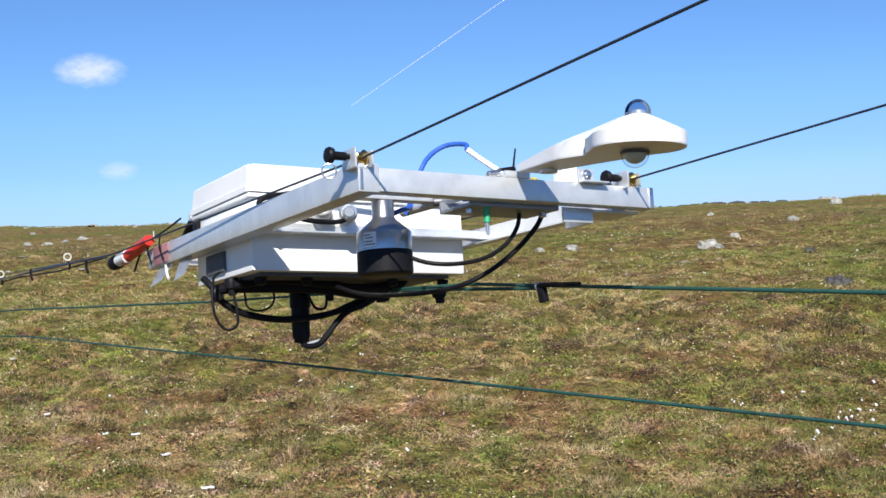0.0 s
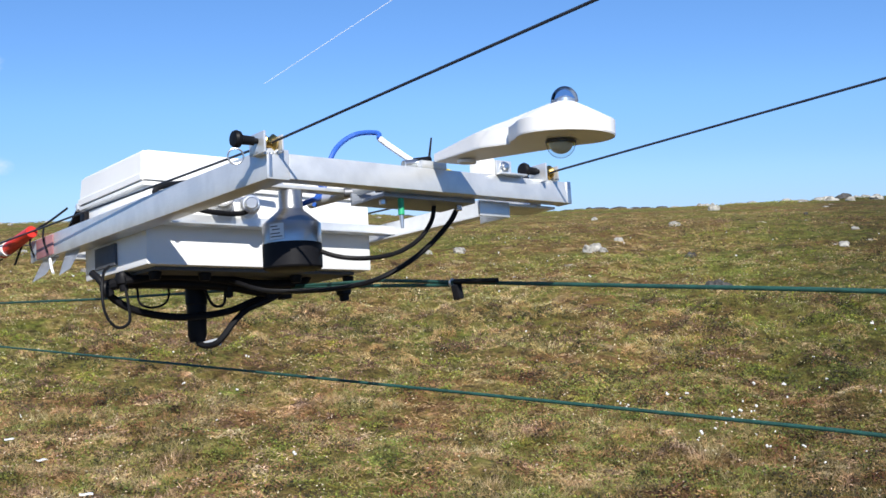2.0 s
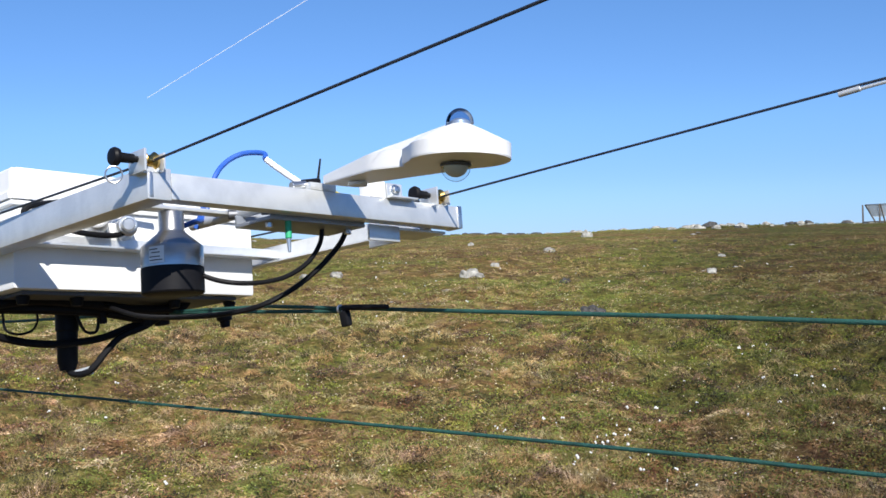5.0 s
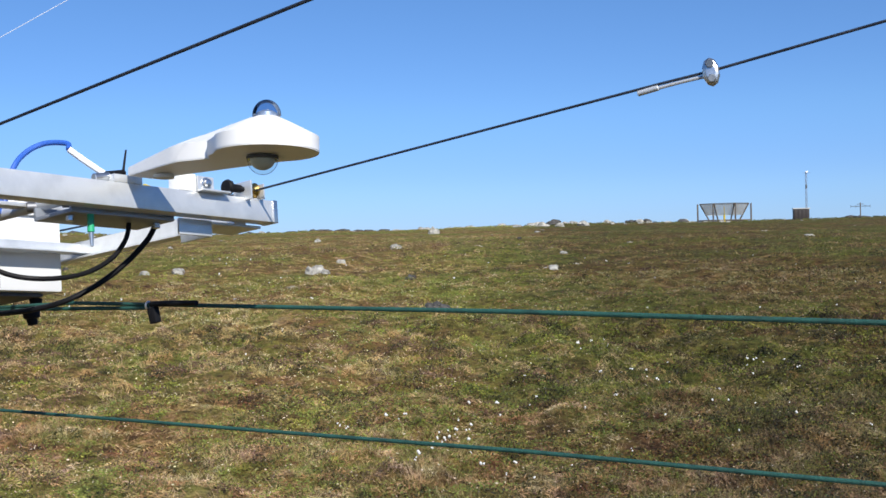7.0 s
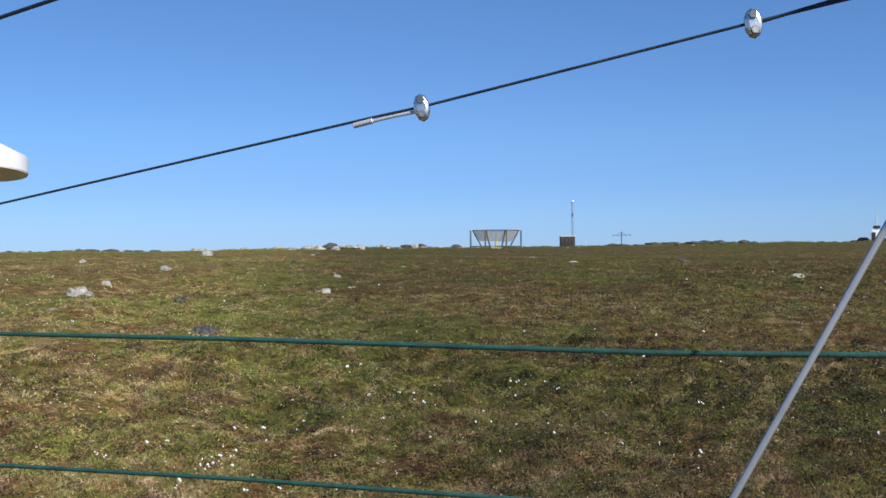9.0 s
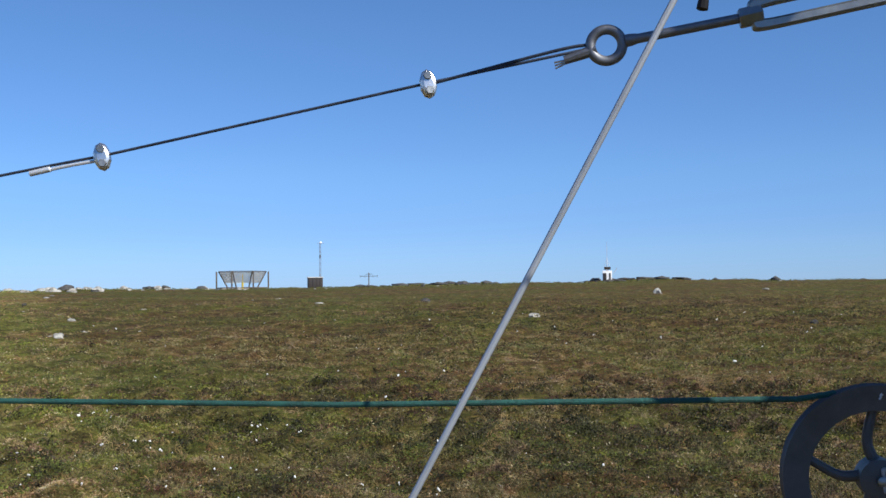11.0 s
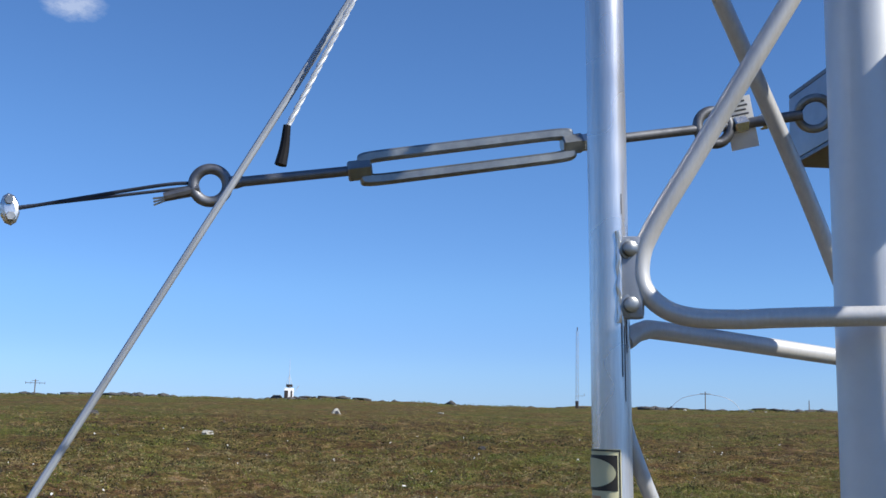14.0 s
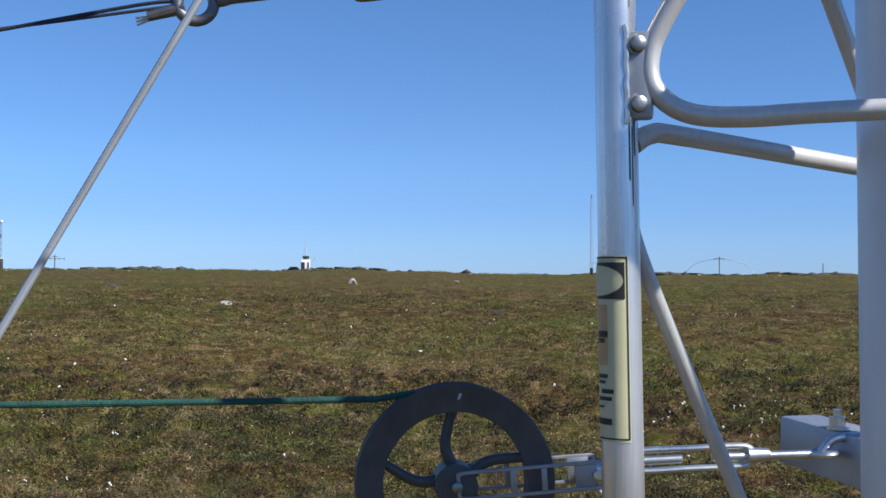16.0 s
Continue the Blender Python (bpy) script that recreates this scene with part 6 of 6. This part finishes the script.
tagged(new("sedge_grass", sheet_mesh("sedge_grass", sedge, np.arange(len(sedge)).reshape(-1, 3), GRASS, False)), "short dry and green sedge covering the slope", "grass", kind="stuff")
heath = np.concatenate([
    leaves(26000, 10, 4.8, 11, 0.050, 0.0095, 0.035, green),
    leaves(24000, 8, 11, 20, 0.045, 0.0120, 0.050, green),
    leaves(15000, 6, 20, 45, 0.040, 0.016, 0.12, green),
    leaves(9000, 6, 98, 119, 0.10, 0.07, 0.35, lambda x, y: 1.6 * vnoise(x, y, 0.12, 9) + 0.05)])
tagged(new("dwarf_shrubs", sheet_mesh("dwarf_shrubs", heath, np.arange(len(heath)).reshape(-1, 4), SHRUB, False)), "low dark green and russet dwarf shrubs over the slope", "shrub", kind="stuff")
dark_bed = lambda x, y: 2.0 * vnoise(x, y, 0.6, 15) + 0.30 + 0.35 * (np.hypot(x, y) < 11) - 0.06 * np.clip(np.abs(np.degrees(np.arctan2(-x, y)) + 54) - 10, 0, 99)
litter = np.concatenate([
    leaves(26000, 10, 4.8, 11, 0.035, 0.022, 0.045, brown, 0.14),
    leaves(22000, 8, 11, 20, 0.032, 0.022, 0.06, brown, 0.17),
    leaves(14000, 6, 20, 45, 0.032, 0.026, 0.12, brown, 0.25)])
tagged(new("dead_litter", sheet_mesh("dead_litter", litter, np.arange(len(litter)).reshape(-1, 4), LITTER, False)), "straw-coloured and brown dead plant litter on the slope", "plant litter", kind="stuff")
hollow = lambda x, y: 3.6 * vnoise(x, y, 2.6, 23) - 0.52
bed = np.concatenate([leaves(30000, 9, 4.8, 12, 0.06, 0.010, 0.045, dark_bed), leaves(11000, 6, 12, 26, 0.06, 0.019, 0.07, dark_bed), leaves(26000, 9, 4.8, 15, 0.05, 0.012, 0.045, hollow)])
tagged(new("crowberry_bed", sheet_mesh("crowberry_bed", bed, np.arange(len(bed)).reshape(-1, 4), DARK_SHRUB, False)), "dark purplish-brown crowberry mats", "shrub", kind="stuff")

def mounds(n, per, r0, r1, radius, tall, size, slim, patch=None):
    """Low cushions: small leaves packed over a flat dome, each cushion of its own size."""
    x, y = scatter(n, r0, r1)
    if patch is not None:
        keep = patch(x, y) > RNG.uniform(-0.35, 0.35, n)
        x, y = x[keep], y[keep]
    big = RNG.uniform(0.5, 1.5, len(x))
    x, y, big = np.repeat(x, per), np.repeat(y, per), np.repeat(big, per)
    m = len(x)
    a, d = RNG.uniform(0, 2 * np.pi, m), np.sqrt(RNG.uniform(0, 1, m))
    px, py = x + np.cos(a) * d * radius * big * 1.25, y + np.sin(a) * d * radius * big
    c = np.stack([px, py, height(px, py) + tall * big * (1.05 - d * d) * RNG.uniform(0.6, 1.1, m)], -1)
    u = RNG.normal(0, 1, (m, 3))
    u /= np.linalg.norm(u, axis=1)[:, None]
    w = np.cross(u, RNG.normal(0, 0.6, (m, 3)) + [0, -0.5, 0.8])
    w /= np.linalg.norm(w, axis=1)[:, None]
    q = size * RNG.uniform(0.5, 1.5, (m, 1)) * np.clip(np.hypot(px, py) / 10, 0.8, 1.3)[:, None]
    return np.stack([c - u * q, c + w * q * slim, c + u * q, c - w * q * slim], 1).reshape(-1, 3)


def cover(name, quads, mat, label, category):
    tagged(new(name, sheet_mesh(name, quads, np.arange(len(quads)).reshape(-1, 4), mat, False)), label, category, kind="stuff")


MOSS = foliage("yellow-green moss", [(0.1, (0.13, 0.15, 0.030)), (0.5, (0.20, 0.21, 0.045)), (0.9, (0.27, 0.25, 0.075))], 0.9)
HEATHER = foliage("purple-brown heather", [(0.1, (0.060, 0.036, 0.030)), (0.5, (0.115, 0.072, 0.058)), (0.9, (0.19, 0.130, 0.100))], 0.8)
TUSSOCK = foliage("bleached tussock", [(0.1, (0.26, 0.165, 0.075)), (0.5, (0.35, 0.25, 0.13)), (0.9, (0.44, 0.35, 0.22))], 0.85)
FLECK = foliage("bleached leaf tips", [(0.1, (0.42, 0.37, 0.26)), (0.9, (0.58, 0.54, 0.44))], 0.8)
cover("moss_cushions", np.concatenate([mounds(1300, 90, 6.2, 15, 0.13, 0.05, 0.010, 0.5, green), mounds(2000, 40, 15, 34, 0.24, 0.06, 0.011, 0.5, green)]), MOSS, "yellow-green moss cushions among the heath", "moss")
cover("heather_clumps", np.concatenate([mounds(1900, 90, 6.2, 15, 0.12, 0.07, 0.010, 0.35, brown), mounds(2600, 40, 15, 34, 0.24, 0.08, 0.011, 0.4, brown)]), HEATHER, "purple-brown heather clumps among the heath", "shrub")
cover("bleached_tussocks", np.concatenate([mounds(1300, 90, 6.2, 15, 0.09, 0.08, 0.022, 0.10, dry), mounds(1500, 40, 15, 34, 0.18, 0.08, 0.022, 0.14, dry)]), TUSSOCK, "bleached orange-brown grass tussocks", "grass")
east = lambda x, y: 1.2 * vnoise(x, y, 0.35, 19) + 0.9 * vnoise(x, y, 1.7, 29) - 0.5 + 0.55 * np.clip((np.degrees(np.arctan2(x, y)) - 14) / 30, 0, 1)
cover("peat_hummocks", np.concatenate([mounds(1900, 80, 6.5, 15, 0.10, 0.09, 0.012, 0.45, east), mounds(1100, 36, 15, 30, 0.16, 0.10, 0.013, 0.5, east)]), DARK_SHRUB, "dark crowberry-topped peat hummocks", "shrub")
cover("bleached_tips", leaves(6000, 3, 6.2, 20, 0.09, 0.010, 0.05, None, 0.45), FLECK, "bleached leaf tips catching the sun", "plant litter")

# cotton-grass heads
bm = B()
cg = random.Random(4)
spots = []
for yw, r, n_heads, sp in ((-19.2, 9.2, 7, 0.10), (-19.9, 8.6, 5, 0.15), (-18.2, 8.2, 3, 0.10), (-14.8, 9.6, 5, 0.2), (-21.5, 9.8, 6, 0.3), (-24, 8.0, 5, 0.3), (-28.5, 11.5, 6, 0.3), (-31, 9.8, 6, 0.35), (-35, 12.0, 8, 0.4), (-26, 12.5, 5, 0.3), (-41, 9.0, 5, 0.4), (-74, 11.5, 14, 0.5), (-72.5, 12.5, 10, 0.4), (-71, 10.5, 8, 0.5), (-66, 9, 5, 0.4)):
    x, y = polar(yw, r)
    spots += [(x + cg.gauss(0, sp), y + cg.gauss(0, sp)) for _ in range(n_heads)]
for _ in range(170):
    yw, r = cg.uniform(24, -84), math.sqrt(cg.uniform(5.5 ** 2, 24 ** 2))
    spots.append(polar(yw, r))
for x, y in spots:
    r = math.hypot(x, y)
    s = cg.uniform(0.006, 0.015)
    h = cg.uniform(0.07, 0.15)
    z = zs(x, y)
    for _ in range(cg.choice((1, 2, 2, 3))):
        k = s * cg.uniform(0.55, 0.95)
        m = Matrix.LocRotScale((x + cg.gauss(0, 0.7) * s, y + cg.gauss(0, 0.7) * s, z + h + cg.gauss(0, 0.6) * s), Euler((cg.uniform(-0.9, 0.9), cg.uniform(-0.9, 0.9), 0)), (k, k * cg.uniform(0.6, 1.0), k * cg.uniform(0.8, 1.6)))
        bmesh.ops.create_icosphere(bm, subdivisions=1, radius=1.0, matrix=m)
me = finish("cotton_grass", bm, COTTON, 60)
tagged(new("cotton_grass", me), "scattered white cotton-grass seed heads", "cotton grass", kind="stuff")
